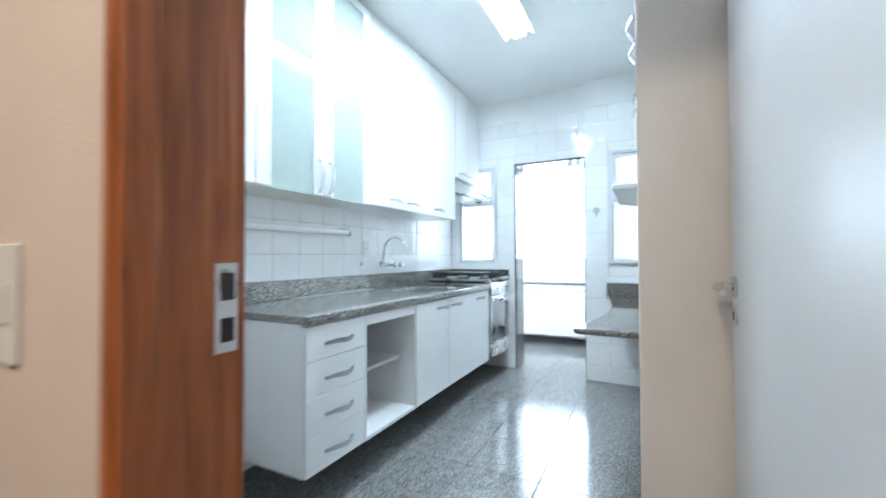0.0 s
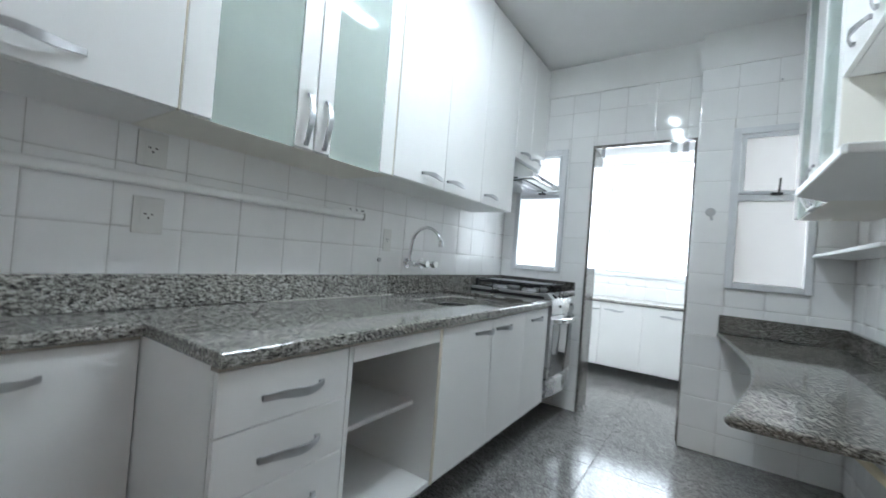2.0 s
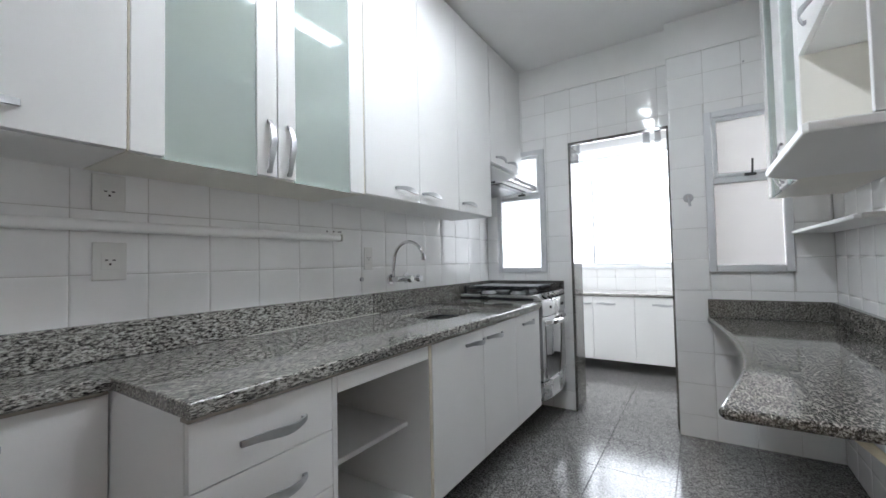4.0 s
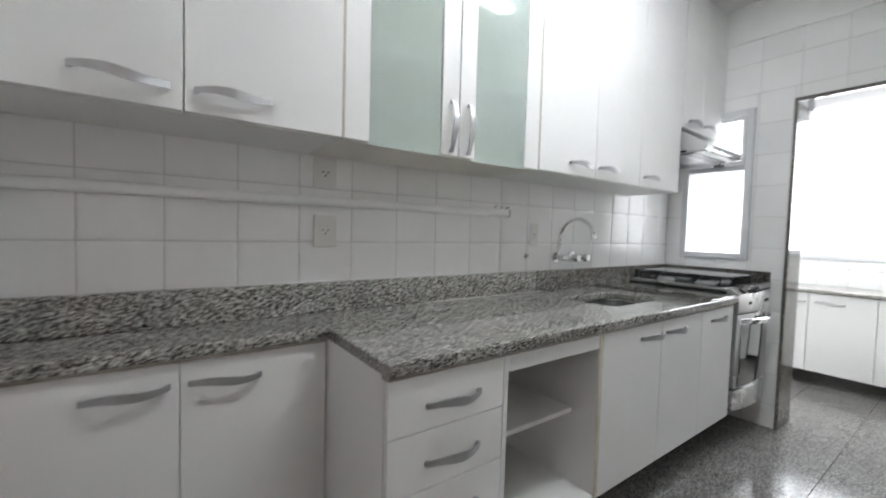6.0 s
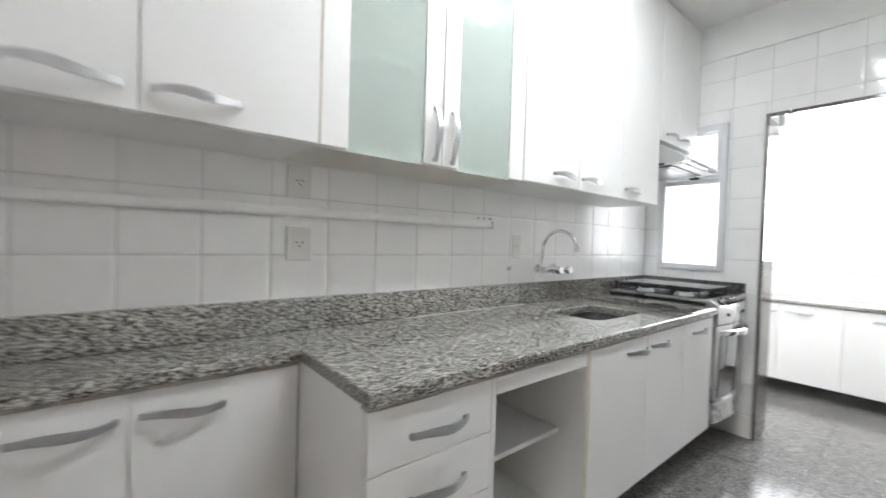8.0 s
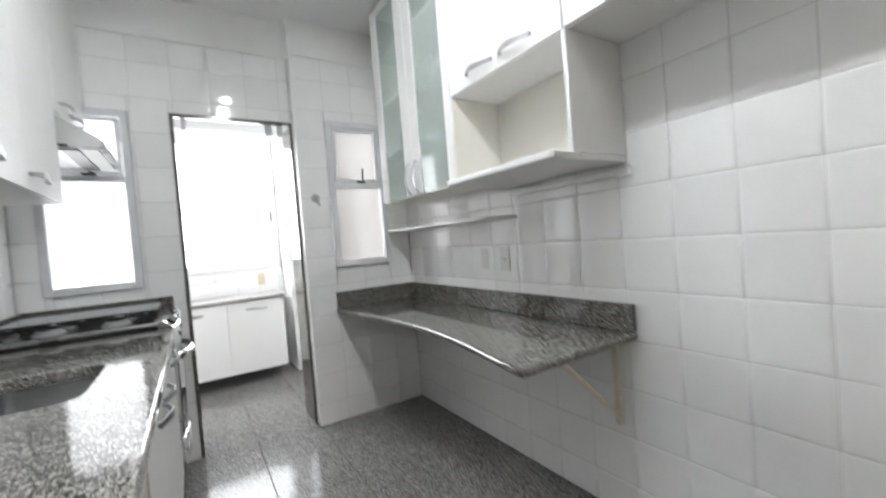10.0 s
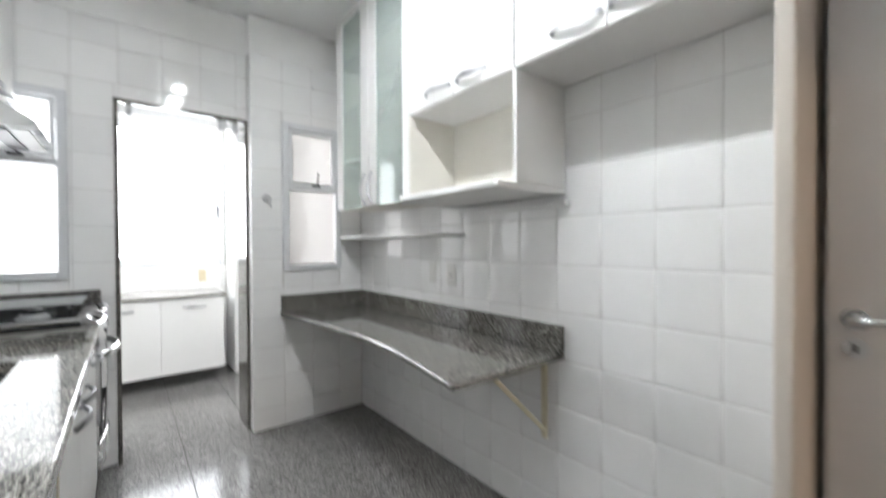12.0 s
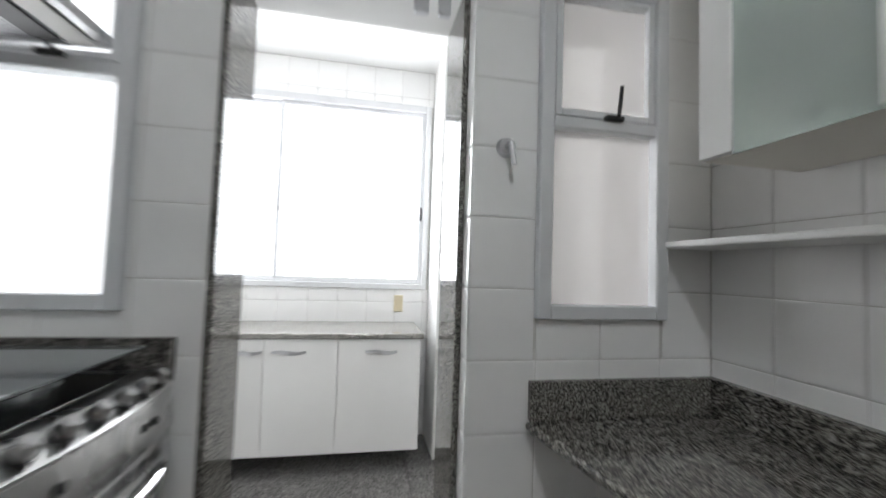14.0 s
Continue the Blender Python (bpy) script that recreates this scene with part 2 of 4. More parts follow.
def boxes(*specs, bevel=0.0, seg=1):
    bm = bmesh.new()
    for s in specs:
        box(bm, *s, bevel=bevel, seg=seg)
    return bm


def prism(bm, pts, z0, z1, bevel=0.0, seg=2):
    """A flat slab with the outline pts (x, y), from z0 to z1, its rim rounded."""
    vs = [bm.verts.new((x, y, z0)) for x, y in pts]
    f = bm.faces.new(vs)
    r = bmesh.ops.extrude_face_region(bm, geom=[f])
    up = [v for v in r["geom"] if isinstance(v, bmesh.types.BMVert)]
    bmesh.ops.translate(bm, vec=(0, 0, z1 - z0), verts=up)
    bmesh.ops.recalc_face_normals(bm, faces=bm.faces)
    if bevel:
        edges = [e for e in bm.edges if len(e.link_faces) == 2 and abs(e.verts[0].co.z - e.verts[1].co.z) < 1e-6]
        bmesh.ops.bevel(bm, geom=edges, offset=bevel, segments=seg, affect="EDGES", profile=0.5)
    return bm


def rod(bm, a, b, r, n=14, r2=None):
    a, b = Vector(a), Vector(b)
    m = Matrix.Translation((a + b) / 2) @ (b - a).to_track_quat("Z", "Y").to_matrix().to_4x4()
    bmesh.ops.create_cone(bm, cap_ends=True, segments=n, radius1=r, radius2=r if r2 is None else r2, depth=(b - a).length, matrix=m)
    return bm


def tube(bm, pts, r, n=12):
    """A round pipe through the points."""
    pts = [Vector(p) for p in pts]
    rings = []
    for i, p in enumerate(pts):
        d = (pts[min(i + 1, len(pts) - 1)] - pts[max(i - 1, 0)]).normalized()
        u = d.orthogonal().normalized() if not rings else (prev - d * prev.dot(d)).normalized()
        prev = u
        w = d.cross(u)
        rings.append([bm.verts.new(p + r * (math.cos(k * 2 * math.pi / n) * u + math.sin(k * 2 * math.pi / n) * w)) for k in range(n)])
    for a, b in zip(rings, rings[1:]):
        for k in range(n):
            bm.faces.new((a[k], a[(k + 1) % n], b[(k + 1) % n], b[k]))
    bm.faces.new(rings[0][::-1])
    bm.faces.new(rings[-1])
    bmesh.ops.recalc_face_normals(bm, faces=bm.faces)
    return bm


def mesh_of(name, bm, mat, smooth=False):
    me = bpy.data.meshes.new(name)
    bm.to_mesh(me)
    bm.free()
    me.materials.append(mat)
    if smooth:
        me.polygons.foreach_set("use_smooth", [True] * len(me.polygons))
        me.set_sharp_from_angle(angle=radians(40))
    return me


def part(name, bm, mat, parent, label="", smooth=False):
    ob = new(name, mesh_of(name, bm, mat, smooth))
    ob.parent = parent
    return tagged(ob, label)


def shared(name, me, parent, m, label=""):
    ob = new(name, me)
    ob.parent = parent
    ob.matrix_basis = m
    return tagged(ob, label)


def thing(name, label, category, group="", at=(0, 0, 0)):
    ob = new(name)
    ob.empty_display_size = 0.1
    ob.matrix_basis = Matrix.Translation(at)
    return tagged(ob, label, category, group)


def solid(name, bm, mat, label="", category="", kind="", smooth=False, group=""):
    return tagged(new(name, mesh_of(name, bm, mat, smooth)), label, category, group, kind)


def cut(rect, hole):
    """The pieces of a rectangle (u0, u1, v0, v1) that a hole leaves."""
    u0, u1, v0, v1 = rect
    a0, a1, b0, b1 = hole
    if a0 >= u1 or a1 <= u0 or b0 >= v1 or b1 <= v0:
        return [rect]
    out = []
    if a0 > u0:
        out.append((u0, a0, v0, v1))
    if a1 < u1:
        out.append((a1, u1, v0, v1))
    m0, m1 = max(u0, a0), min(u1, a1)
    if b0 > v0:
        out.append((m0, m1, v0, b0))
    if b1 < v1:
        out.append((m0, m1, b1, v1))
    return out


def tile_mesh(name, mat, thick, rings, scale, smooth=False):
    """A unit tile, its centre at the origin, its face towards local z. rings: (inset, drop) from the rim inwards."""
    bm = bmesh.new()
    loops = []
    for inset, drop in [(0, thick)] + rings:
        h = 0.5 - inset / scale
        loops.append([bm.verts.new((x * h, y * h, -drop)) for x, y in ((-1, -1), (1, -1), (1, 1), (-1, 1))])
    for a, b in zip(loops, loops[1:]):
        for k in range(4):
            bm.faces.new((a[k], a[(k + 1) % 4], b[(k + 1) % 4], b[k]))
    bm.faces.new(loops[-1])
    return mesh_of(name, bm, mat, smooth)


WALLTILE = tile_mesh("tile", TILE, 0.0035, [(0, 0.0026), (0.0012, 0.0015), (0.005, 0.00068), (0.011, 0.00023), (0.02, 0.00004), (0.032, 0)], 0.205, True)
FLOORTILE = tile_mesh("tile", FLOORSTONE, 0.010, [(0, 0.001), (0.0012, 0)], 0.4)


def lay(parent, me, face, rect, start, pitch, gap, holes=(), name="tile", lean=0.3):
    """Lays tiles over rect (u0, u1, v0, v1). face(u, v) gives the pose whose x and y are u and v and whose z is outward."""
    u0, u1, v0, v1 = rect
    i0, i1 = math.floor((u0 - start[0]) / pitch), math.ceil((u1 - start[0]) / pitch)
    j0, j1 = math.floor((v0 - start[1]) / pitch), math.ceil((v1 - start[1]) / pitch)
    for i in range(i0, i1):
        for j in range(j0, j1):
            a, b = start[0] + i * pitch, start[1] + j * pitch
            pieces = [(max(u0, a), min(u1, a + pitch), max(v0, b), min(v1, b + pitch))]
            for h in holes:
                pieces = [q for p in pieces for q in cut(p, h)]
            for p in pieces:
                w, h = p[1] - p[0] - gap, p[3] - p[2] - gap
                if w > 0.012 and h > 0.012:
                    tilt = pose(0, 0, 0, random.uniform(-lean, lean), random.uniform(-lean, lean), 0)
                    shared(name, me, parent, face((p[0] + p[1]) / 2, (p[2] + p[3]) / 2) @ tilt @ Matrix.Diagonal((w, h, 1, 1)))


def facing_east(x):
    return lambda u, v: Matrix.Translation((x, u, v)) @ Matrix(((0, 0, 1, 0), (1, 0, 0, 0), (0, 1, 0, 0), (0, 0, 0, 1)))


def facing_west(x):
    return lambda u, v: Matrix.Translation((x, u, v)) @ Matrix(((0, 0, -1, 0), (-1, 0, 0, 0), (0, 1, 0, 0), (0, 0, 0, 1)))


def facing_south(y):
    return lambda u, v: Matrix.Translation((u, y, v)) @ Matrix(((1, 0, 0, 0), (0, 0, -1, 0), (0, 1, 0, 0), (0, 0, 0, 1)))


def facing_up(z):
    return lambda u, v: Matrix.Translation((u, v, z))


# ---- the plan ----
XW, XE = -2.173, 0.080         # wall bodies; the tile faces stand 3 mm proud
YN, YP = 5.233, 5.143          # far wall beside the stove, far wall's pier
YB = 5.47                      # back of the far wall
YS0, YS1 = 1.43, 1.605         # wall between hall and kitchen
ZC = 2.805
DX0, DX1, DZ = -1.415, -0.745, 2.10   # laundry doorway, clear
WL = (-2.06, -1.632, 1.09, 2.11)      # window over the stove
WR = (-0.527, -0.10, 1.09, 2.13)      # window beside the doorway
LW = (-2.13, -0.565, 1.065, 2.455)       # laundry window
YL = 7.02

floor = solid("floor", boxes((-2.5, 1.4, -1.0, 7.2, -0.2, -0.010)), JOINT, "polished grey granite floor with thin dark joints", "floor", "structure")
ceiling = solid("ceiling", boxes((-2.5, 1.4, -1.0, 7.2, ZC, ZC + 0.15)), CEIL, "matt white painted plaster ceiling", "ceiling", "structure")
wall_west = solid("wall_west", boxes((XW - 0.15, XW, YS0, 7.2, 0, ZC)), GROUT, "kitchen wall with white glazed tiles above the worktop", "wall", "structure")
wall_east = solid("wall_east", boxes((XE, XE + 0.15, YS1, 7.2, 0, ZC)), GROUT, "kitchen wall covered in white glazed square tiles", "wall", "structure")
wall_north = solid("wall_north", boxes(
    (XW, WL[0], YN, YB, 0, 2.56), (WL[0], WL[1], YN, YB, 0, WL[2]), (WL[0], WL[1], YN, YB, WL[3], 2.56),
    (WL[1], DX0 - 0.02, YN, YB, 0, 2.56), (DX0 - 0.02, DX1 + 0.02, YN, YB, DZ + 0.02, 2.56)), GROUT, "white tiled end wall with a doorway and a window", "wall", "structure")
wall_pier = solid("wall_pier", boxes(
    (DX1 + 0.02, WR[0], YP, YB, 0, 2.56), (WR[0], WR[1], YP, YB, 0, WR[2]), (WR[0], WR[1], YP, YB, WR[3], 2.56),
    (WR[1], XE, YP, YB, 0, 2.56)), GROUT, "white tiled pier standing proud beside the laundry doorway", "wall", "structure")
solid("wall_north_band", boxes((XW, DX1 + 0.016, YN - 0.012, YB, 2.56, ZC), (DX1 + 0.016, XE, YP - 0.012, YB, 2.56, ZC)), PAINT, "white painted plaster band above the tiles", "wall", "structure")
wall_south = solid("wall_south", boxes((XW, -0.80, YS0, YS1, 0, ZC), (-0.80, 0.06, YS0, YS1, 2.14, ZC), (0.06, 1.4, YS0, YS1, 0, ZC)), PEACH, "beige painted wall between hall and kitchen", "wall", "structure")
solid("wall_hall_south", boxes((-2.5, 1.4, -1.0, -0.85, 0, ZC)), PEACH, "beige painted hall wall", "wall", "structure")
solid("wall_hall_west", boxes((-2.5, -2.35, -0.85, YS0, 0, ZC)), PEACH, "beige painted hall wall", "wall", "structure")
solid("wall_hall_east", boxes((1.25, 1.4, -0.85, YS0, 0, ZC)), PEACH, "beige painted hall wall", "wall", "structure")
wall_laundry = solid("wall_laundry", boxes(
    (XW, LW[0], YL, YL + 0.15, 0, ZC), (LW[0], LW[1], YL, YL + 0.15, 0, LW[2]), (LW[0], LW[1], YL, YL + 0.15, LW[3], ZC), (LW[1], XE, YL, YL + 0.15, 0, ZC)), GROUT, "white tiled laundry wall below and above its window", "wall", "structure")
solid("laundry_pillar", boxes((-0.548, XE, 6.62, YL, 0, ZC), bevel=0.004), PAINT, "white painted pillar in the laundry corner", "pillar", "structure")

solid("ceiling_laundry", boxes((XW + 0.009, XE - 0.009, YB + 0.011, YL - 0.004, 2.725, ZC - 0.002)), CEIL, "matt white lowered laundry ceiling", "ceiling", "structure")

# granite lining of the laundry doorway
door_frame = thing("door_frame_1", "polished grey granite lining of the laundry doorway", "door frame")
tagged(door_frame, kind="structure")
part("jamb", boxes((DX0 - 0.02, DX0, YN - 0.012, YB + 0.01, 0, DZ), bevel=0.002), COUNTERDARK, door_frame)
part("jamb", boxes((DX1, DX1 + 0.0195, YN - 0.012, YB + 0.01, 0, DZ), bevel=0.002), COUNTERDARK, door_frame)
part("lintel", boxes((DX0 - 0.02, DX1 + 0.0195, YN - 0.012, YN + 0.02, DZ, DZ + 0.022), bevel=0.002), COUNTERDARK, door_frame)
part("soffit", boxes((DX0 - 0.02, DX1 + 0.02, YN + 0.021, YB + 0.01, DZ + 0.002, DZ + 0.019)), PAINT, door_frame, "white painted soffit")
for u0, u1 in ((0.037, 0.066), (0.516, 0.563), (0.594, 0.634)):
    part("patch_fitting", boxes((DX0 + u0, DX0 + u1, YN + 0.02, YN + 0.045, DZ - 0.068, DZ - 0.001), bevel=0.004), ALU, door_frame, "satin grey steel glass door fitting")
solid("wall_laundry_south", boxes(
    (XW, WL[0], YB, YB + 0.009, 0, ZC), (WL[0], WL[1], YB, YB + 0.009, 0, WL[2]), (WL[0], WL[1], YB, YB + 0.009, WL[3], ZC), (WL[1], DX0 - 0.021, YB, YB + 0.009, 0, ZC),
    (DX0 - 0.021, DX1 + 0.021, YB, YB + 0.009, DZ + 0.023, ZC),
    (DX1 + 0.021, WR[0], YB, YB + 0.009, 0, ZC), (WR[0], WR[1], YB, YB + 0.009, 0, WR[2]), (WR[0], WR[1], YB, YB + 0.009, WR[3], ZC), (WR[1], XE, YB, YB + 0.009, 0, ZC)), PAINT, "white painted laundry side of the end wall", "wall", "structure")
solid("wall_laundry_sides", boxes((XW, XW + 0.008, YB + 0.01, YL, 0, ZC), (XE - 0.008, XE, YB + 0.01, 6.619, 0, ZC)), PAINT, "white painted laundry side walls", "wall", "structure")


# ---- windows ----
def awning_window(name, r, y, transom, glass, label):
    """A small window with a fixed pane below and a top-hung sash above."""
    x0, x1, z0, z1 = r
    w = tagged(thing(name, label, "window"), kind="structure")
    f, d0, d1 = 0.042, y - 0.028, y + 0.06
    part("window_frame", boxes((x0, x0 + f, d0, d1, z0, z1), (x1 - f, x1, d0, d1, z0, z1), (x0 + f, x1 - f, d0, d1, z0, z0 + f), (x0 + f, x1 - f, d0, d1, z1 - f, z1), bevel=0.004), ALU, w)
    part("transom", boxes((x0 + f, x1 - f, d0 + 0.004, d1, transom - 0.018, transom + 0.018), bevel=0.004), ALU, w)
    s = 0.022
    a0, a1, b0, b1 = x0 + f + 0.004, x1 - f - 0.004, transom + 0.022, z1 - f - 0.004
    part("sash", boxes((a0, a0 + s, d0 + 0.008, d0 + 0.035, b0, b1), (a1 - s, a1, d0 + 0.008, d0 + 0.035, b0, b1), (a0 + s, a1 - s, d0 + 0.008, d0 + 0.035, b0, b0 + s), (a0 + s, a1 - s, d0 + 0.008, d0 + 0.035, b1 - s, b1), bevel=0.003), ALU, w)
    for q in ((a0 + s, a1 - s, y + 0.0, y + 0.005, b0 + s, b1 - s), (x0 + f, x1 - f, y + 0.01, y + 0.015, z0 + f, transom - 0.018)):
        g = part("pane", boxes(q), glass, w)
        g.visible_shadow = False
    cx = (x0 + x1) / 2 + 0.02
    bm = boxes((cx - 0.03, cx + 0.03, d0 - 0.012, d0 + 0.01, transom + 0.014, transom + 0.030), bevel=0.003)
    rod(bm, (cx + 0.008, d0 - 0.012, transom + 0.02), (cx + 0.012, d0 - 0.022, transom + 0.115), 0.006, 8)
    part("latch", bm, BLACK, w, "black window latch")
    return w


awning_window("window_1", WL, YN, 1.72, PANEFROST, "grey aluminium window with bright frosted panes over the stove")
awning_window("window_2", WR, YP, 1.675, PANEPINK, "grey aluminium window with frosted panes and a black latch")

laundry_window = tagged(thing("window_3", "white aluminium sliding laundry window full of daylight", "window"), kind="structure")
x0, x1, z0, z1 = LW
part("window_frame", boxes((x0, x0 + 0.04, YL - 0.02, YL + 0.08, z0, z1), (x1 - 0.04, x1, YL - 0.02, YL + 0.08, z0, z1), (x0 + 0.04, x1 - 0.04, YL - 0.02, YL + 0.08, z0, z0 + 0.04), (x0 + 0.04, x1 - 0.04, YL - 0.02, YL + 0.08, z1 - 0.05, z1), bevel=0.004), ALU, laundry_window)
for a, b, y in ((x0 + 0.04, -1.625, YL + 0.045), (-1.66, x1 - 0.04, YL + 0.01)):
    sash = part("sash", boxes((a, a + 0.032, y, y + 0.025, z0 + 0.04, z1 - 0.05), (b - 0.032, b, y, y + 0.025, z0 + 0.04, z1 - 0.05), (a + 0.032, b - 0.032, y, y + 0.025, z0 + 0.04, z0 + 0.075), (a + 0.032, b - 0.032, y, y + 0.025, z1 - 0.08, z1 - 0.05), bevel=0.003), ALU, laundry_window)
part("latch", boxes((x1 - 0.065, x1 - 0.05, YL - 0.004, YL + 0.01, 1.58, 1.68), bevel=0.003), BLACK, laundry_window, "black sash latch")
part("latch", boxes((-1.65, -1.625, YL - 0.004, YL + 0.01, 1.60, 1.63), bevel=0.003), PEWTER, laundry_window, "small sash catch")


# ---- handles, doors ----
def bow_handle():
    """A flat metal bow 186 mm long along local x, standing out along local z."""
    bm = bmesh.new()
    rows, n = [], 28
    for i in range(n + 1):
        s = i / n
        x = (s - 0.5) * 0.186
        out = 0.004 + 0.025 * math.sin(math.pi * s) ** 0.8
        half = 0.0075 + 0.0045 * math.sin(math.pi * s) ** 2
        lift = 0.004 * math.sin(2 * math.pi * s)
        rows.append([bm.verts.new((x, lift - half, out)), bm.verts.new((x, lift + half, out)), bm.verts.new((x, lift + half, out + 0.005)), bm.verts.new((x, lift - half, out + 0.005))])
    for a, b in zip(rows, rows[1:]):
        for k in range(4):
            bm.faces.new((a[k], a[(k + 1) % 4], b[(k + 1) % 4], b[k]))
    bm.faces.new(rows[0][::-1])
    bm.faces.new(rows[-1])
    box(bm, -0.093, -0.081, -0.006, 0.006, 0, 0.010)
    box(bm, 0.081, 0.093, -0.006, 0.006, 0, 0.010)
    bmesh.ops.recalc_face_normals(bm, faces=bm.faces)
    return mesh_of("handle", bm, PEWTER, True)


HANDLE = bow_handle()
EAST = Matrix(((0, 0, 1, 0), (1, 0, 0, 0), (0, 1, 0, 0), (0, 0, 0, 1)))
WEST = Matrix(((0, 0, -1, 0), (-1, 0, 0, 0), (0, 1, 0, 0), (0, 0, 0, 1)))
SOUTH = Matrix(((1, 0, 0, 0), (0, 0, -1, 0), (0, 1, 0, 0), (0, 0, 0, 1)))
UPRIGHT = Matrix.Rotation(radians(90), 4, "Z")


def front(parent, name, x, side, y0, y1, z0, z1, hy=None, hz=None, upright=False, mat=None, tilt=0.0):
    """A door or drawer front in the plane x, with its bow handle. side +1 faces east, -1 west."""
    g = 0.0013
    d = part(name, boxes((x - 0.018 * side, x, y0 + g, y1 - g, z0 + g, z1 - g), bevel=0.002, seg=2), mat or WHITE, parent)
    if hy is not None:
        m = Matrix.Translation((x, hy, hz)) @ (EAST if side > 0 else WEST) @ (UPRIGHT if upright else Matrix.Rotation(radians(tilt), 4, "Z"))
        shared("handle", HANDLE, d, m, "satin metal bow handle")
    return d


def glass_front(parent, x, side, y0, y1, z0, z1, s0, s1, hy):
    """A door with two stiles, rails and a frosted pane."""
    g = 0.0013
    a, b = (x - 0.02 * side, x)
    d = part("door", boxes((a, b, y0 + g, y0 + s0, z0 + g, z1 - g), (a, b, y1 - s1, y1 - g, z0 + g, z1 - g), (a, b, y0 + s0, y1 - s1, z1 - 0.05, z1 - g), bevel=0.0025, seg=2), WHITE, parent)
    g = part("pane", boxes((x - 0.010 * side, x - 0.004 * side, y0 + s0 - 0.002, y1 - s1 + 0.002, z0 - 0.004, z1 - 0.048)), GLASSGREEN, d, "frosted greenish glass pane")
    g.visible_shadow = False
    shared("handle", HANDLE, d, Matrix.Translation((x, hy, z0 + 0.105)) @ (EAST if side > 0 else WEST) @ UPRIGHT, "satin metal bow handle")
    return d


def carcass(parent, x0, x1, y0, y1, z0, z1, shelves=(), t=0.016, mat=None, lid=True):
    """The open box of a cabinet, its front left open towards the doors."""
    back = (x0, x0 + 0.006) if x0 < -1 else (x1 - 0.006, x1)
    mat = mat or WHITE
    part("side_panel", boxes((x0, x1, y0, y0 + t, z0, z1), bevel=0.001), mat, parent)
    part("side_panel", boxes((x0, x1, y1 - t, y1, z0, z1), bevel=0.001), mat, parent)
    part("bottom_panel", boxes((x0, x1, y0 + t, y1 - t, z0, z0 + t)), mat, parent)
    if lid:
        part("top_panel", boxes((x0, x1, y0 + t, y1 - t, z1 - t, z1)), mat, parent)
    part("back_panel", boxes((*back, y0 + t, y1 - t, z0 + t, z1 - t)), mat, parent)
    for z in shelves:
        f = (x1 - 0.004, x1 + 0.008) if x0 < -1 else (x0 - 0.008, x0 + 0.004)
        shelf = part("shelf", boxes((x0 + 0.007, x1 - 0.005, y0 + t, y1 - t, z, z + 0.016)), INSIDE, parent)
        part("edge_band", boxes((*f, y0 + t + 0.02, y1 - t - 0.02, z, z + 0.018), bevel=0.001), WHITE, shelf, "white front edge")


# ---- base units along the west wall ----
CX = -1.502       # drawer and door fronts
SX = -1.925       # fronts of the shallow unit
XB = -2.171       # backs
cab = thing("base_cabinet", "white laminate base cabinet with two doors under the shallow worktop", "cabinet", at=(0, 0, 0))
carcass(cab, XB, SX - 0.02, 1.632, 2.428, 0.185, 0.866)
front(cab, "door", SX, 1, 1.634, 2.024, 0.185, 0.858, 1.912, 0.792, tilt=2)
front(cab, "door", SX, 1, 2.024, 2.428, 0.185, 0.858, 2.137, 0.792, tilt=-2)
cab = thing("drawer_unit", "white laminate drawer unit with four bow-handled drawers", "drawer unit")
carcass(cab, XB, CX - 0.02, 2.431, 2.826, 0.216, 0.868)
for a, b in ((0.706, 0.857), (0.546, 0.706), (0.384, 0.546), (0.218, 0.384)):
    front(cab, "drawer", CX, 1, 2.431, 2.826, a, b, 2.637, (a + b) / 2 - 0.008 + 0.008 * (b - a), tilt=random.uniform(-1.5, 1.5))
cab = thing("open_shelf_unit", "white laminate open unit with one shelf under the worktop", "shelf unit")
carcass(cab, XB, CX - 0.002, 2.829, 3.343, 0.216, 0.868, t=0.018)
part("rail", boxes((CX - 0.02, CX - 0.001, 2.848, 3.324, 0.806, 0.850), bevel=0.001), WHITE, cab)
part("shelf", boxes((XB + 0.01, -1.615, 2.848, 3.324, 0.520, 0.538), bevel=0.001), WHITE, cab)
part("edge_band", boxes((CX - 0.002, CX + 0.001, 3.326, 3.343, 0.218, 0.866)), EDGE, cab, "yellowed edge band")
cab = thing("sink_cabinet", "white laminate base cabinet with three doors under the sink", "cabinet")
carcass(cab, XB, CX - 0.02, 3.346, 4.632, 0.216, 0.868, lid=False)
for a, b, h in ((3.348, 3.802, 3.715), (3.802, 4.222, 3.935), (4.222, 4.628, 4.42)):
    front(cab, "door", CX, 1, a, b, 0.218, 0.857, h, 0.802, tilt=random.uniform(-2, 2))

# ---- worktop with the sink ----
HOLE = (-1.945, -1.662, 3.672, 4.095)


def rounded(x0, x1, y0, y1, r, n=6):
    """The corner points of a rectangle with round corners, counter-clockwise."""
    pts = []
    for cx, cy, a0 in ((x1 - r, y1 - r, 0), (x0 + r, y1 - r, 90), (x0 + r, y0 + r, 180), (x1 - r, y0 + r, 270)):
        pts += [(cx + r * math.cos(radians(a0 + 90 * k / n)), cy + r * math.sin(radians(a0 + 90 * k / n))) for k in range(n + 1)]
    return pts


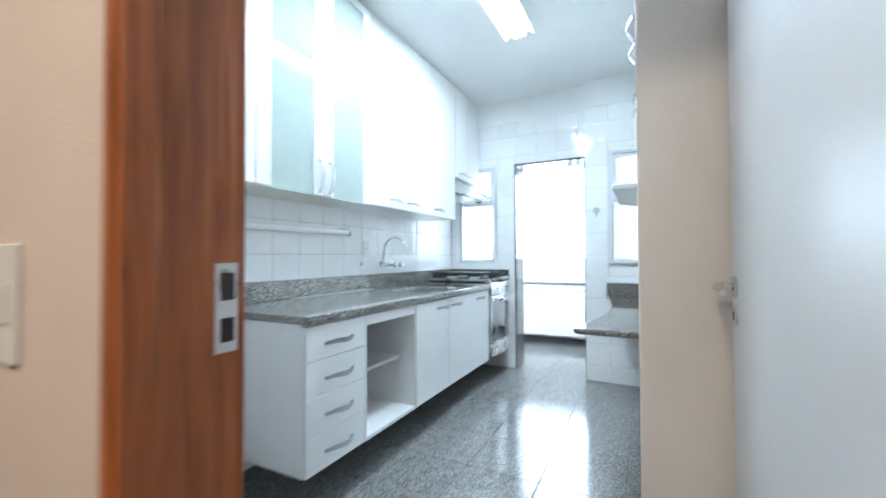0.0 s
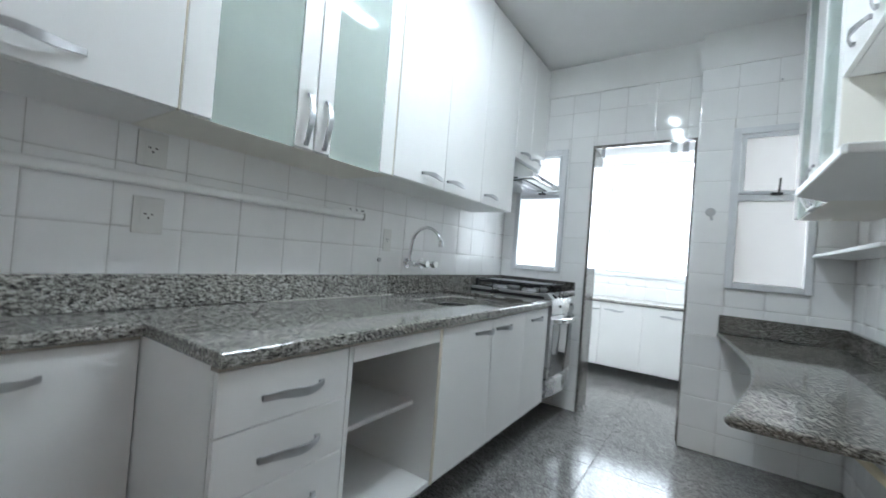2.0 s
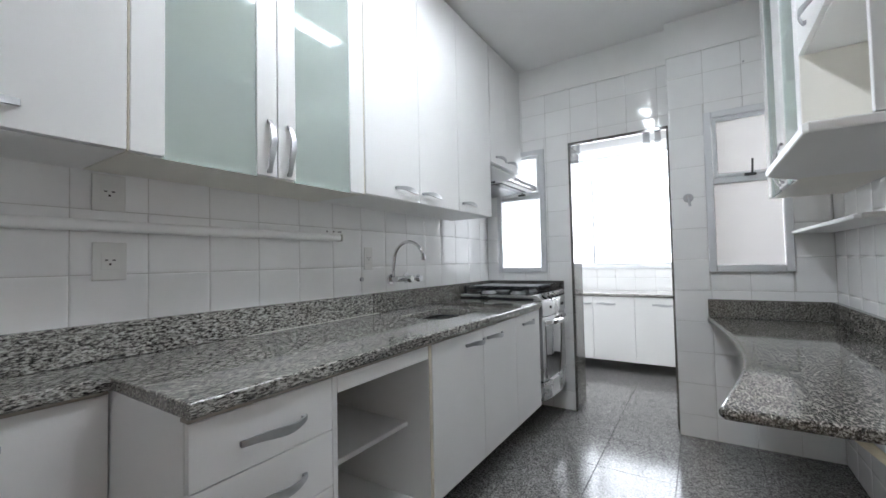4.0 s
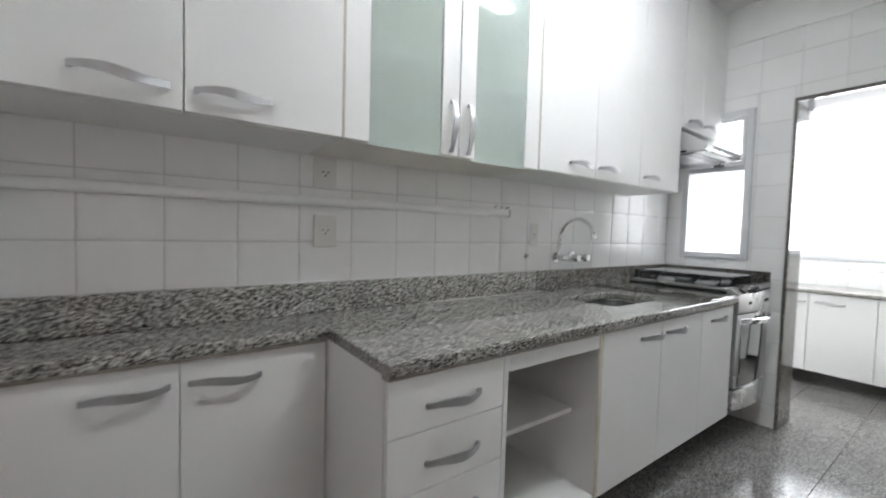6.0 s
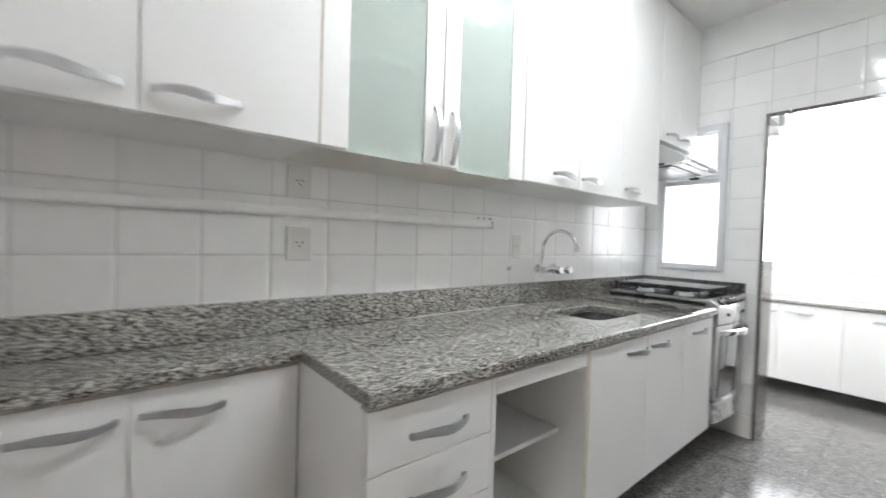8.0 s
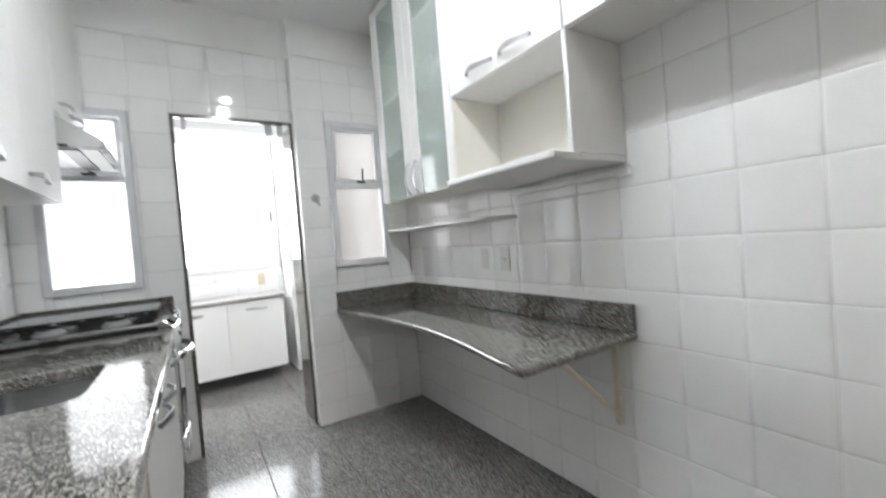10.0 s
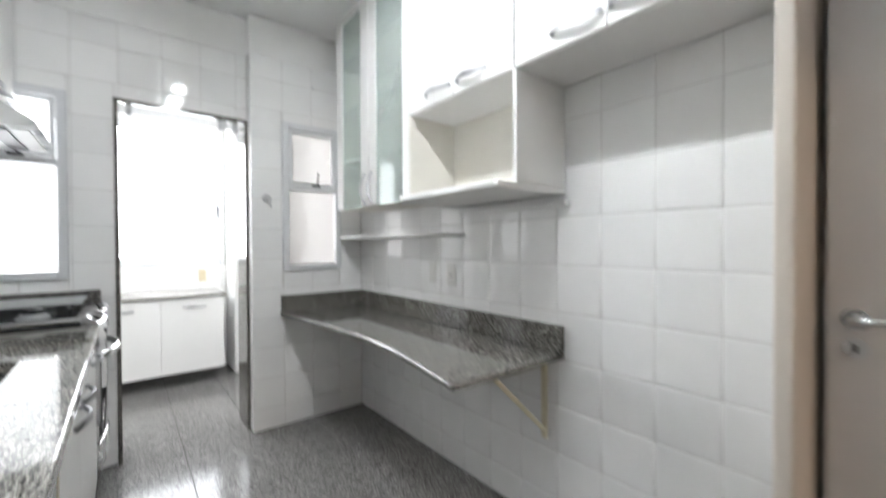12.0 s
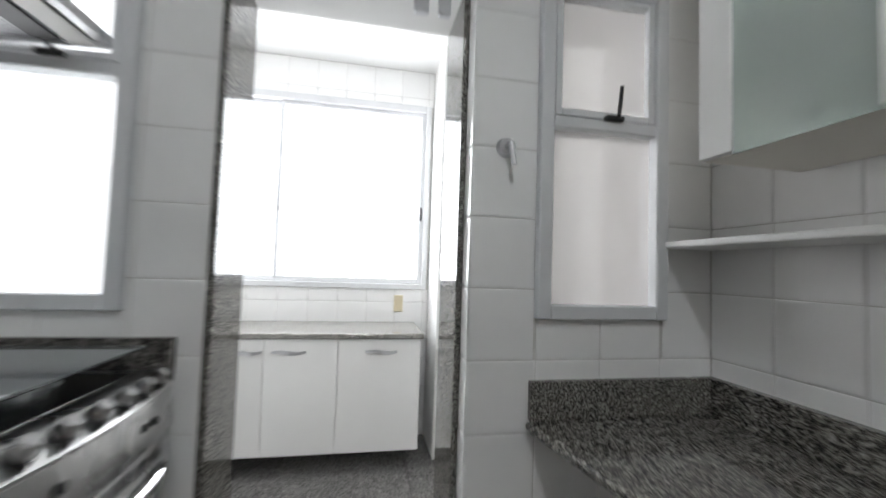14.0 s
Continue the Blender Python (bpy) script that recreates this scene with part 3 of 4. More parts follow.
def worktop():
    bm = bmesh.new()
    z0, z1 = 0.868, 0.905
    outer = [(XW + 0.006, 1.616), (-1.905, 1.616), (-1.905, 2.425), (-1.494, 2.425), (-1.488, 2.431), (-1.488, 4.655), (XW + 0.006, 4.655)]
    for loop in (outer, rounded(*HOLE, 0.055)):
        vs = [bm.verts.new((x, y, z1)) for x, y in loop]
        for a, b in zip(vs, vs[1:] + vs[:1]):
            bm.edges.new((a, b))
    bmesh.ops.triangle_fill(bm, use_beauty=True, edges=bm.edges[:])
    r = bmesh.ops.extrude_face_region(bm, geom=bm.faces[:], use_keep_orig=True)
    bmesh.ops.translate(bm, vec=(0, 0, z0 - z1), verts=[v for v in r["geom"] if isinstance(v, bmesh.types.BMVert)])
    bmesh.ops.recalc_face_normals(bm, faces=bm.faces)
    rim = [e for e in bm.edges if len(e.link_faces) == 2 and e.calc_face_angle() > 1 and abs(e.verts[0].co.z - e.verts[1].co.z) < 1e-6]
    bmesh.ops.bevel(bm, geom=rim, offset=0.006, segments=3, affect="EDGES", profile=0.5)
    return bm


top = thing("worktop", "long polished grey speckled granite worktop with backsplash", "worktop")
part("slab", worktop(), COUNTER, top)
part("backsplash", boxes((XW + 0.006, XW + 0.026, 1.616, 3.704, 0.906, 1.022), bevel=0.002), COUNTER, top)
part("backsplash", boxes((XW + 0.006, XW + 0.026, 3.7055, 5.222, 0.906, 1.022), bevel=0.002), COUNTERDARK, top, "darker granite backsplash piece")
part("backsplash", boxes((XW + 0.027, -1.50, 5.205, 5.229, 0.906, 1.022), bevel=0.002), DARKSTONE, top)
part("backsplash", boxes((XW + 0.027, -1.93, 1.616, 1.634, 0.906, 1.022), bevel=0.002), COUNTER, top)
part("drainer_slab", boxes((XW + 0.027, -1.492, 4.285, 4.653, 0.9055, 0.914), bevel=0.002), COUNTERDARK, top, "darker raised granite piece beside the stove")
part("underlay", boxes((XW + 0.01, -1.914, 1.634, 2.424, 0.8585, 0.8675), bevel=0.001), UNDERLAY, top, "grey-brown board under the stone")
part("underlay", boxes((-1.53, -1.497, 2.428, 4.634, 0.8685 - 0.0095, 0.8675), bevel=0.001), UNDERLAY, top, "grey-brown board under the stone")
part("sealant", boxes((XW + 0.027, XW + 0.031, 2.95, 3.75, 0.9052, 0.908)), PUTTY, top, "yellowed sealant line")
sink = thing("sink", "stainless steel undermount sink basin in the worktop", "sink")
bm = bmesh.new()
prism(bm, rounded(HOLE[0] - 0.004, HOLE[1] + 0.004, HOLE[2] - 0.004, HOLE[3] + 0.004, 0.058), 0.74, 0.867)
bmesh.ops.delete(bm, geom=[f for f in bm.faces if f.normal.z > 0.9], context="FACES")
bmesh.ops.bevel(bm, geom=[e for e in bm.edges if len(e.link_faces) == 2 and max(v.co.z for v in e.verts) < 0.75], offset=0.03, segments=4, affect="EDGES", profile=0.5)
bmesh.ops.reverse_faces(bm, faces=bm.faces)
part("basin", bm, BASINSTEEL, sink, smooth=True)
bm = rod(bmesh.new(), (-1.80, 3.885, 0.7405), (-1.80, 3.885, 0.744), 0.04, 20)
part("drain", bm, CHROME, sink, "chrome drain")

# ---- wall tap ----
tap = thing("wall_tap", "chrome wall-mounted kitchen tap with high swivel spout", "tap")
tx, tz = -2.115, 1.095
bm = bmesh.new()
rod(bm, (XW + 0.003, 3.885, tz), (tx, 3.885, tz), 0.016)
rod(bm, (XW + 0.003, 4.03, tz), (tx, 4.03, tz), 0.016)
rod(bm, (XW + 0.003, 3.885, tz), (XW + 0.014, 3.885, tz), 0.03, 20)
rod(bm, (XW + 0.003, 4.03, tz), (XW + 0.014, 4.03, tz), 0.03, 20)
rod(bm, (tx, 3.87, tz), (tx, 4.05, tz), 0.017)
part("body", bm, CHROME, tap, smooth=True)
bm = bmesh.new()
pts = [(tx - 0.03, 3.885, tz), (tx - 0.032, 3.885, 1.15)]
for k in range(15):
    a = math.pi * (1 - k / 14 * 0.86)
    pts.append((-2.028 + 0.110 * math.cos(a), 3.885, 1.205 + 0.112 * math.sin(a)))
pts.append((pts[-1][0] + 0.006, 3.885, pts[-1][2] - 0.012))
tube(bm, pts, 0.010)
part("spout", bm, CHROME, tap, smooth=True)
e = pts[-1]
part("aerator", rod(bmesh.new(), e, (e[0] + 0.002, e[1] + 0.001, e[2] - 0.035), 0.014), CHROME, tap, smooth=True)
for y in (3.955, 4.045):
    bm = rod(bmesh.new(), (tx, y, tz), (tx + 0.035, y, tz), 0.014)
    rod(bm, (tx + 0.035, y, tz), (tx + 0.06, y, tz), 0.024, 8, 0.02)
    part("knob", bm, CHROME, tap, smooth=True)

# ---- stove ----
stove = thing("gas_stove", "stainless steel gas stove with black grates and oven door", "stove")
y0, y1, xf = 4.668, 5.198, -1.478
part("body", boxes((-2.14, xf - 0.05, y0, y1, 0.21, 0.925), bevel=0.004), IRON, stove, "black enamel stove body")
part("cooktop", boxes((-2.135, xf - 0.076, y0 - 0.004, y1 + 0.002, 0.925, 0.943), bevel=0.006, seg=2), STEEL, stove)
part("well", boxes((-2.09, xf - 0.09, y0 + 0.03, y1 - 0.03, 0.9432, 0.9445)), BASINSTEEL, stove, "polished steel burner well")
lid = part("lid", boxes((-2.12, xf - 0.07, y0 + 0.012, y1 - 0.012, 1.003, 1.008), bevel=0.0015), LIDGLASS, stove, "closed clear glass lid")
lid.visible_shadow = False
part("hinge", boxes((-2.132, -2.112, y0 + 0.05, y0 + 0.07, 0.943, 1.003), bevel=0.003), BLACK, stove)
part("hinge", boxes((-2.132, -2.112, y1 - 0.07, y1 - 0.05, 0.943, 1.003), bevel=0.003), BLACK, stove)


def bowed(x, ya, yb, sag, n=12):
    """Points of a shallow arc from ya to yb that swells out by sag from the plane x."""
    return [(x + sag * (1 - (2 * k / n - 1) ** 2), ya + (yb - ya) * k / n) for k in range(n + 1)]


def bowed_slab(ya, yb, za, zb, x, depth, sag, bevel=0.004):
    return prism(bmesh.new(), bowed(x, ya, yb, sag) + [(x - depth, yb), (x - depth, ya)], za, zb, bevel, 2)


panel = part("control_panel", bowed_slab(y0, y1, 0.802, 0.905, xf - 0.012, 0.05, 0.022), STEEL, stove, smooth=True)
bm = bmesh.new()
low, high = bowed(xf - 0.012, y0, y1, 0.022), bowed(xf - 0.052, y0, y1, 0.018)
rings = [[bm.verts.new((x, y, z)) for x, y in pts] for pts, z in ((low, 0.9055), (low, 0.911), (high, 0.945), ([(xf - 0.075, y) for x, y in high], 0.945), ([(xf - 0.075, y) for x, y in high], 0.9055))]
for a, b in zip(rings, rings[1:] + rings[:1]):
    for k in range(len(a) - 1):
        bm.faces.new((a[k], a[k + 1], b[k + 1], b[k]))
bm.faces.new([r[0] for r in rings])
bm.faces.new([r[-1] for r in rings][::-1])
bmesh.ops.recalc_face_normals(bm, faces=bm.faces)
part("knob_ledge", bm, STEEL, stove, smooth=True)
for k in range(6):
    y = y0 + 0.07 + k * 0.078
    m = xf - 0.024 + 0.02 * (1 - (2 * (y - y0) / (y1 - y0) - 1) ** 2)
    bm = rod(bmesh.new(), (m - 0.010, y, 0.926), (m - 0.003, y, 0.937), 0.020, 18)
    base = part("knob_skirt", bm, BLACK, stove, "black knob skirt", smooth=True)
    bm = rod(bmesh.new(), (m - 0.003, y, 0.937), (m + 0.009, y, 0.957), 0.0165, 18, 0.014)
    part("knob", bm, STEEL, base, "steel knob cap", smooth=True)
for y, w in ((y0 + 0.12, 0.010), (y1 - 0.17, 0.010), (y1 - 0.13, 0.010)):
    part("push_button", rod(bmesh.new(), (xf + 0.0, y, 0.86), (xf + 0.011, y, 0.86), w, 16), BLACK, panel, "small black round button", smooth=True)
oven = part("oven_door", bowed_slab(y0 + 0.004, y1 - 0.004, 0.362, 0.796, xf - 0.018, 0.03, 0.022), STEEL, stove, smooth=True)
part("oven_glass", bowed_slab(y0 + 0.045, y1 - 0.045, 0.372, 0.735, xf - 0.0065, 0.006, 0.0145, 0.001), DARKGLASS, oven, "dark mirror oven glass", smooth=True)
bm = bmesh.new()
arc = bowed(xf - 0.004, y0 + 0.03, y1 - 0.03, 0.062, 18)
rows = [[bm.verts.new((x + dx, y, 0.757 + dz)) for dx, dz in ((-0.004, -0.017), (0.003, -0.013), (0.005, 0), (0.003, 0.013), (-0.004, 0.017), (-0.005, 0))] for x, y in arc]
for a, b in zip(rows, rows[1:]):
    for k in range(6):
        bm.faces.new((a[k], a[(k + 1) % 6], b[(k + 1) % 6], b[k]))
bm.faces.new(rows[0][::-1])
bm.faces.new(rows[-1])
bmesh.ops.recalc_face_normals(bm, faces=bm.faces)
part("oven_handle", bm, CHROME, oven, "wide bowed chrome handle", smooth=True)
drawer = part("warming_drawer", bowed_slab(y0 + 0.004, y1 - 0.004, 0.228, 0.354, xf - 0.018, 0.03, 0.03, 0.012), STEEL, stove, smooth=True)
part("badge", boxes((xf + 0.0035, xf + 0.0052, y0 + 0.30, y0 + 0.36, 0.402, 0.412)), PLASTIC, oven, "small pale maker's badge")
for cx in (-1.96, -1.72):
    for cy in (y0 + 0.14, y1 - 0.14):
        bm = rod(bmesh.new(), (cx, cy, 0.9445), (cx, cy, 0.966), 0.060, 24, 0.040)
        b1 = part("burner", bm, CASTALU, stove, smooth=True)
        part("burner_cap", rod(bmesh.new(), (cx, cy, 0.966), (cx, cy, 0.974), 0.036, 24, 0.032), IRON, b1, "black enamelled burner cap", smooth=True)
for cy in (y0 + 0.14, y1 - 0.14):
    bm = bmesh.new()
    ya, yb = cy - 0.11, cy + 0.11
    for p, q in (((-2.08, ya), (-1.60, ya)), ((-2.08, yb), (-1.60, yb)), ((-2.08, ya), (-2.08, yb)), ((-1.60, ya), (-1.60, yb)), ((-1.84, ya), (-1.84, yb))):
        rod(bm, (*p, 0.986), (*q, 0.986), 0.006, 8)
    for cx in (-1.96, -1.72):
        for dx, dy in ((0.1, 0), (-0.1, 0), (0, 0.1), (0, -0.1)):
            rod(bm, (cx + dx * 1.1, cy + dy * 1.1, 0.986), (cx + dx * 0.3, cy + dy * 0.3, 0.988), 0.006, 8)
    for p in ((-2.08, ya), (-2.08, yb), (-1.60, ya), (-1.60, yb)):
        rod(bm, (*p, 0.9445), (*p, 0.986), 0.004, 8)
    part("grate", bm, IRON, stove, "black enamelled pan grate", smooth=True)

# ---- range hood ----
hood = thing("range_hood", "slim stainless steel range hood under the wall cabinet", "range hood")
bm = bmesh.new()
pr = [(-2.165, 1.745), (-1.70, 1.765), (-1.685, 1.772), (-1.685, 1.795), (-1.85, 1.905), (-2.165, 1.905)]
vs = [[bm.verts.new((x, y, z)) for x, z in pr] for y in (4.632, 5.20)]
for k in range(6):
    bm.faces.new((vs[0][k], vs[0][(k + 1) % 6], vs[1][(k + 1) % 6], vs[1][k]))
bm.faces.new(vs[0][::-1])
bm.faces.new(vs[1])
bmesh.ops.recalc_face_normals(bm, faces=bm.faces)
part("shell", bm, STEEL, hood)
filt = part("filter", boxes((-2.11, -1.772, 4.67, 5.16, 1.752, 1.757)), IRON, hood, "ribbed metal grease filter")
SLAT = mesh_of("slat", boxes((-0.003, 0.003, -0.235, 0.235, -0.004, 0.004)), PEWTER)
for k in range(34):
    shared("slat", SLAT, filt, Matrix.Translation((-2.10 + k * 0.0098, 4.915, 1.745 + k * 0.0004)))
part("lamp_cover", boxes((-1.765, -1.705, 4.66, 5.17, 1.757, 1.7625), bevel=0.002), PLASTIC, hood, "long white lamp cover")
part("vent_slot", boxes((-1.97, -1.80, 4.6295, 4.6315, 1.757, 1.770)), IRON, hood, "black slot in the side plate")

# ---- wall cabinets over the worktop ----
UX = -1.828
ZU = 1.503
ZT = 2.785
cab = thing("wall_cabinet", "tall white laminate wall cabinet with two doors", "cabinet", "wall cabinets over the worktop")
carcass(cab, XB, UX - 0.019, 1.632, 2.434, ZU, ZT)
front(cab, "door", UX, 1, 1.634, 2.030, ZU, ZT, 1.912, 1.560, tilt=-2)
front(cab, "door", UX, 1, 2.030, 2.434, ZU, ZT, 2.143, 1.560, tilt=2)
cab = thing("glass_wall_cabinet", "white wall cabinet with two frosted green glass doors", "cabinet", "wall cabinets over the worktop")
carcass(cab, XB, UX - 0.022, 2.437, 3.318, ZU, ZT, (1.808, 2.14, 2.47), mat=INSIDE)
glass_front(cab, UX, 1, 2.438, 2.878, ZU, ZT, 0.084, 0.078, 2.842)
glass_front(cab, UX, 1, 2.880, 3.316, ZU, ZT, 0.075, 0.085, 2.922)
for y in (2.4345, 3.3165):
    part("edge_band", boxes((UX - 0.014, UX - 0.002, y, y + 0.004, ZU, ZT)), EDGE, cab, "yellowed edge band")
cab = thing("wall_cabinet", "wide white laminate wall cabinet with three doors", "cabinet", "wall cabinets over the worktop")
carcass(cab, XB, UX - 0.019, 3.321, 4.620, ZU + 0.004, ZT)
for a, b, h in ((3.323, 3.738, 3.623), (3.738, 4.153, 3.852), (4.153, 4.618, 4.288)):
    front(cab, "door", UX, 1, a, b, ZU + 0.004, ZT, h, 1.562, tilt=random.uniform(-2, 2))
cab = thing("wall_cabinet", "short white laminate wall cabinet above the range hood", "cabinet", "wall cabinets over the worktop")
carcass(cab, XB, UX - 0.019, 4.623, 5.222, 1.915, ZT)
front(cab, "door", UX, 1, 4.625, 4.905, 1.915, ZT, 4.80, 1.965)
front(cab, "door", UX, 1, 4.905, 5.220, 1.915, ZT, 5.02, 1.965)
# the shadow gap under the ceiling is put into this strip's darker colour
solid("cornice", boxes((UX - 0.05, UX - 0.022, 1.625, 5.224, ZT + 0.001, ZC - 0.001), bevel=0.003), EDGE, "recessed strip coloured as the shadow gap between wall cabinets and ceiling", "trim", "structure")

# ---- wall cabinets and shelves on the east side ----
RX = -0.24
XR = 0.070
cab = thing("glass_wall_cabinet", "white wall cabinet with two frosted green glass doors near the window", "cabinet", "wall cabinets opposite the worktop")
carcass(cab, RX + 0.022, XR, 3.972, 4.860, ZU, ZT, (1.808, 2.14, 2.47), mat=INSIDE)
glass_front(cab, RX, -1, 4.411, 4.858, ZU, ZT, 0.100, 0.088, 4.455)
glass_front(cab, RX, -1, 3.974, 4.409, ZU, ZT, 0.062, 0.090, 4.365)
cab = thing("wall_cabinet", "white laminate wall cabinet above an open niche", "cabinet", "wall cabinets opposite the worktop")
carcass(cab, RX + 0.019, XR, 3.262, 3.970, 1.930, ZT)
front(cab, "door", RX, -1, 3.264, 3.616, 1.930, ZT, 3.50, 1.985)
front(cab, "door", RX, -1, 3.616, 3.968, 1.930, ZT, 3.73, 1.985)
niche = thing("niche", "open cream niche with a projecting board below", "shelf")
part("side_panel", boxes((RX, XR, 3.250, 3.268, 1.501, 1.928), bevel=0.0015), WHITE, niche)
part("back_panel", boxes((XR - 0.012, XR, 3.268, 3.970, 1.501, 1.928)), INSIDE, niche)
part("lining", boxes((RX + 0.002, XR - 0.013, 3.962, 3.970, 1.501, 1.928)), INSIDE, niche)
bm = prism(bmesh.new(), [(XR, 3.250), (-0.21, 3.250), (-0.352, 3.238), (-0.362, 3.252), (-0.362, 3.87), (-0.25, 4.02), (-0.243, 3.971), (XR, 3.971)], 1.474, 1.500, 0.006, 3)
part("board", bm, WHITE, niche, "white board with rounded edge")
part("rail", boxes((XR - 0.03, XR, 3.23, 3.90, 1.426, 1.454), bevel=0.004), WHITE, niche)
cab = thing("wall_cabinet", "white laminate wall cabinet with two doors above bare tiles", "cabinet", "wall cabinets opposite the worktop")
carcass(cab, RX + 0.019, XR, 2.520, 3.260, 1.930, ZT)
front(cab, "door", RX, -1, 2.522, 2.892, 1.930, ZT, 2.79, 1.985)
front(cab, "door", RX, -1, 2.892, 3.258, 1.930, ZT, 3.0, 1.985)
# same here: a darker strip in place of the shaded gap
solid("cornice", boxes((RX + 0.022, RX + 0.05, 2.52, 4.862, ZT + 0.001, ZC - 0.001), bevel=0.003), EDGE, "recessed strip coloured as the shadow gap between wall cabinets and ceiling", "trim", "structure")
bm = prism(bmesh.new(), [(XE - 0.004, 5.138), (-0.112, 5.138), (-0.112, 3.985), (-0.098, 3.955), (0.03, 3.905), (XE - 0.004, 3.89)], 1.312, 1.332, 0.006, 3)
solid("wall_shelf", bm, WHITE, "thin white wall shelf with a rounded corner", "shelf")

# ---- granite breakfast counter on the east wall ----
table = thing("breakfast_counter", "grey granite wall counter with a wavy front edge", "counter")
curve = [(-0.548, 5.136)]
for k in range(25):
    s = k / 24
    y = 5.10 - s * 1.82
    x = -0.548 + 0.102 * math.sin(math.pi * s) ** 1.0 * (1 + 0.25 * math.sin(2 * math.pi * s) * -0.4)
    curve.append((x, y))
curve += [(-0.540, 3.262), (-0.52, 3.258)]
outline = [(XE - 0.003, 5.138)] + curve + [(XE - 0.003, 3.258)]
part("slab", prism(bmesh.new(), outline, 0.770, 0.801, 0.0135, 6), COUNTERDARK, table)
part("backsplash", boxes((XE - 0.030, XE - 0.0035, 3.258, 5.116, 0.802, 0.914), bevel=0.002), COUNTERDARK, table)
part("backsplash", boxes((-0.542, XE - 0.0035, 5.117, 5.1385, 0.802, 0.914), bevel=0.002), COUNTERDARK, table)
bm = boxes((XE - 0.022, XE - 0.004, 3.345, 3.37, 0.40, 0.769), (-0.30, XE - 0.022, 3.345, 3.37, 0.757, 0.769), bevel=0.002)
rod(bm, (XE - 0.02, 3.357, 0.44), (-0.28, 3.357, 0.757), 0.011, 8)
part("bracket", bm, BRACKET, table, "ivory painted steel bracket")

# ---- entry doorway ----
entry = tagged(thing("door_frame_2", "orange-brown varnished wooden door frame of the kitchen entry", "door frame"), kind="structure")
part("jamb", boxes((-0.802, -0.780, YS0 - 0.002, YS1 + 0.002, 0, 2.12), bevel=0.002), WOOD, entry)
part("stop", boxes((-0.780, -0.766, YS0 + 0.002, 1.474, 0, 2.12), bevel=0.002), WOOD, entry)
part("head", boxes((-0.779, 0.038, YS0 - 0.002, YS1 + 0.002, 2.118, 2.14), bevel=0.002), WOOD, entry)
part("jamb", boxes((0.038, 0.06, YS0 - 0.002, YS1 + 0.002, 0, 2.117), bevel=0.002), WOOD, entry)
strike = part("strike_plate", boxes((-0.7795, -0.777, 1.556, 1.592, 1.016, 1.150), bevel=0.001), STEEL, entry, "brushed steel strike plate")
for a, b in ((1.032, 1.068), (1.094, 1.135)):
    part("strike_hole", boxes((-0.7765, -0.7755, 1.564, 1.585, a, b)), DARKHOLE, strike)
leaf = tagged(thing("door_1", "grey-white painted kitchen door standing open", "door"), kind="structure")
slab = part("leaf", boxes((-0.022, 0.013, 1.632, 2.430, 0.006, 2.108), bevel=0.002), DOORPAINT, leaf)
bm = rod(bmesh.new(), (-0.022, 2.378, 1.082), (-0.030, 2.378, 1.082), 0.026, 24)
rod(bm, (-0.03, 2.378, 1.082), (-0.066, 2.378, 1.082), 0.010)
tube(bm, [(-0.062, 2.385, 1.082), (-0.066, 2.36, 1.083), (-0.066, 2.31, 1.088), (-0.064, 2.262, 1.076)], 0.0085)
part("door_handle", bm, CHROME, slab, "chrome lever handle", smooth=True)
bm = rod(bmesh.new(), (-0.022, 2.378, 1.012), (-0.027, 2.378, 1.012), 0.024, 24)
part("keyhole_plate", bm, STEEL, slab, "round steel keyhole plate", smooth=True)
part("keyhole", boxes((-0.0285, -0.0272, 2.3745, 2.3815, 1.003, 1.021)), DARKHOLE, slab)
solid("end_panel", boxes((-0.237, XE, 2.452, 2.492, 0, ZC - 0.002), bevel=0.008, seg=3), CREAM, "tall cream panel closing the row of wall cabinets", "panel", "structure")

# wooden trim and white door beside the base cabinet
second = tagged(thing("door_frame_3", "orange-brown wooden trim around a white door", "door frame"), kind="structure")
part("architrave", boxes((-1.885, -1.835, YS1 + 0.002, YS1 + 0.02, 0, 2.16), bevel=0.004), WOOD, second)
part("leaf", boxes((-1.834, -1.08, YS1 + 0.002, YS1 + 0.012, 0.006, 2.1), bevel=0.002), DOORPAINT, second, "grey-white painted door")

solid("wall_south_facing", boxes((-1.07, -0.803, YS1 + 0.001, YS1 + 0.006, 0, ZC - 0.002), (-0.803, 0.077, YS1 + 0.001, YS1 + 0.006, 2.141, ZC - 0.002), (-1.885, -1.07, YS1 + 0.001, YS1 + 0.006, 2.165, ZC - 0.002)), PAINT, "white painted kitchen side of the entry wall", "wall", "structure")

# hall switch and lamp
sw = thing("light_switch", "white plastic light switch plate on the hall wall", "light switch")
part("plate", boxes((-1.125, -1.035, YS0 - 0.009, YS0 - 0.0005, 1.0, 1.18), bevel=0.003), PLASTIC, sw)
part("rocker", boxes((-1.10, -1.06, YS0 - 0.014, YS0 - 0.009, 1.06, 1.12), bevel=0.002), PLASTIC, sw)
hl = thing("ceiling_lamp", "round warm hall ceiling lamp", "ceiling lamp")
part("base", rod(bmesh.new(), (-0.6, 0.3, ZC - 0.03), (-0.6, 0.3, ZC - 0.001), 0.14, 28), PLASTIC, hl, smooth=True)
part("diffuser", rod(bmesh.new(), (-0.6, 0.3, ZC - 0.09), (-0.6, 0.3, ZC - 0.031), 0.10, 28, 0.13), HALLGLOW, hl, smooth=True)

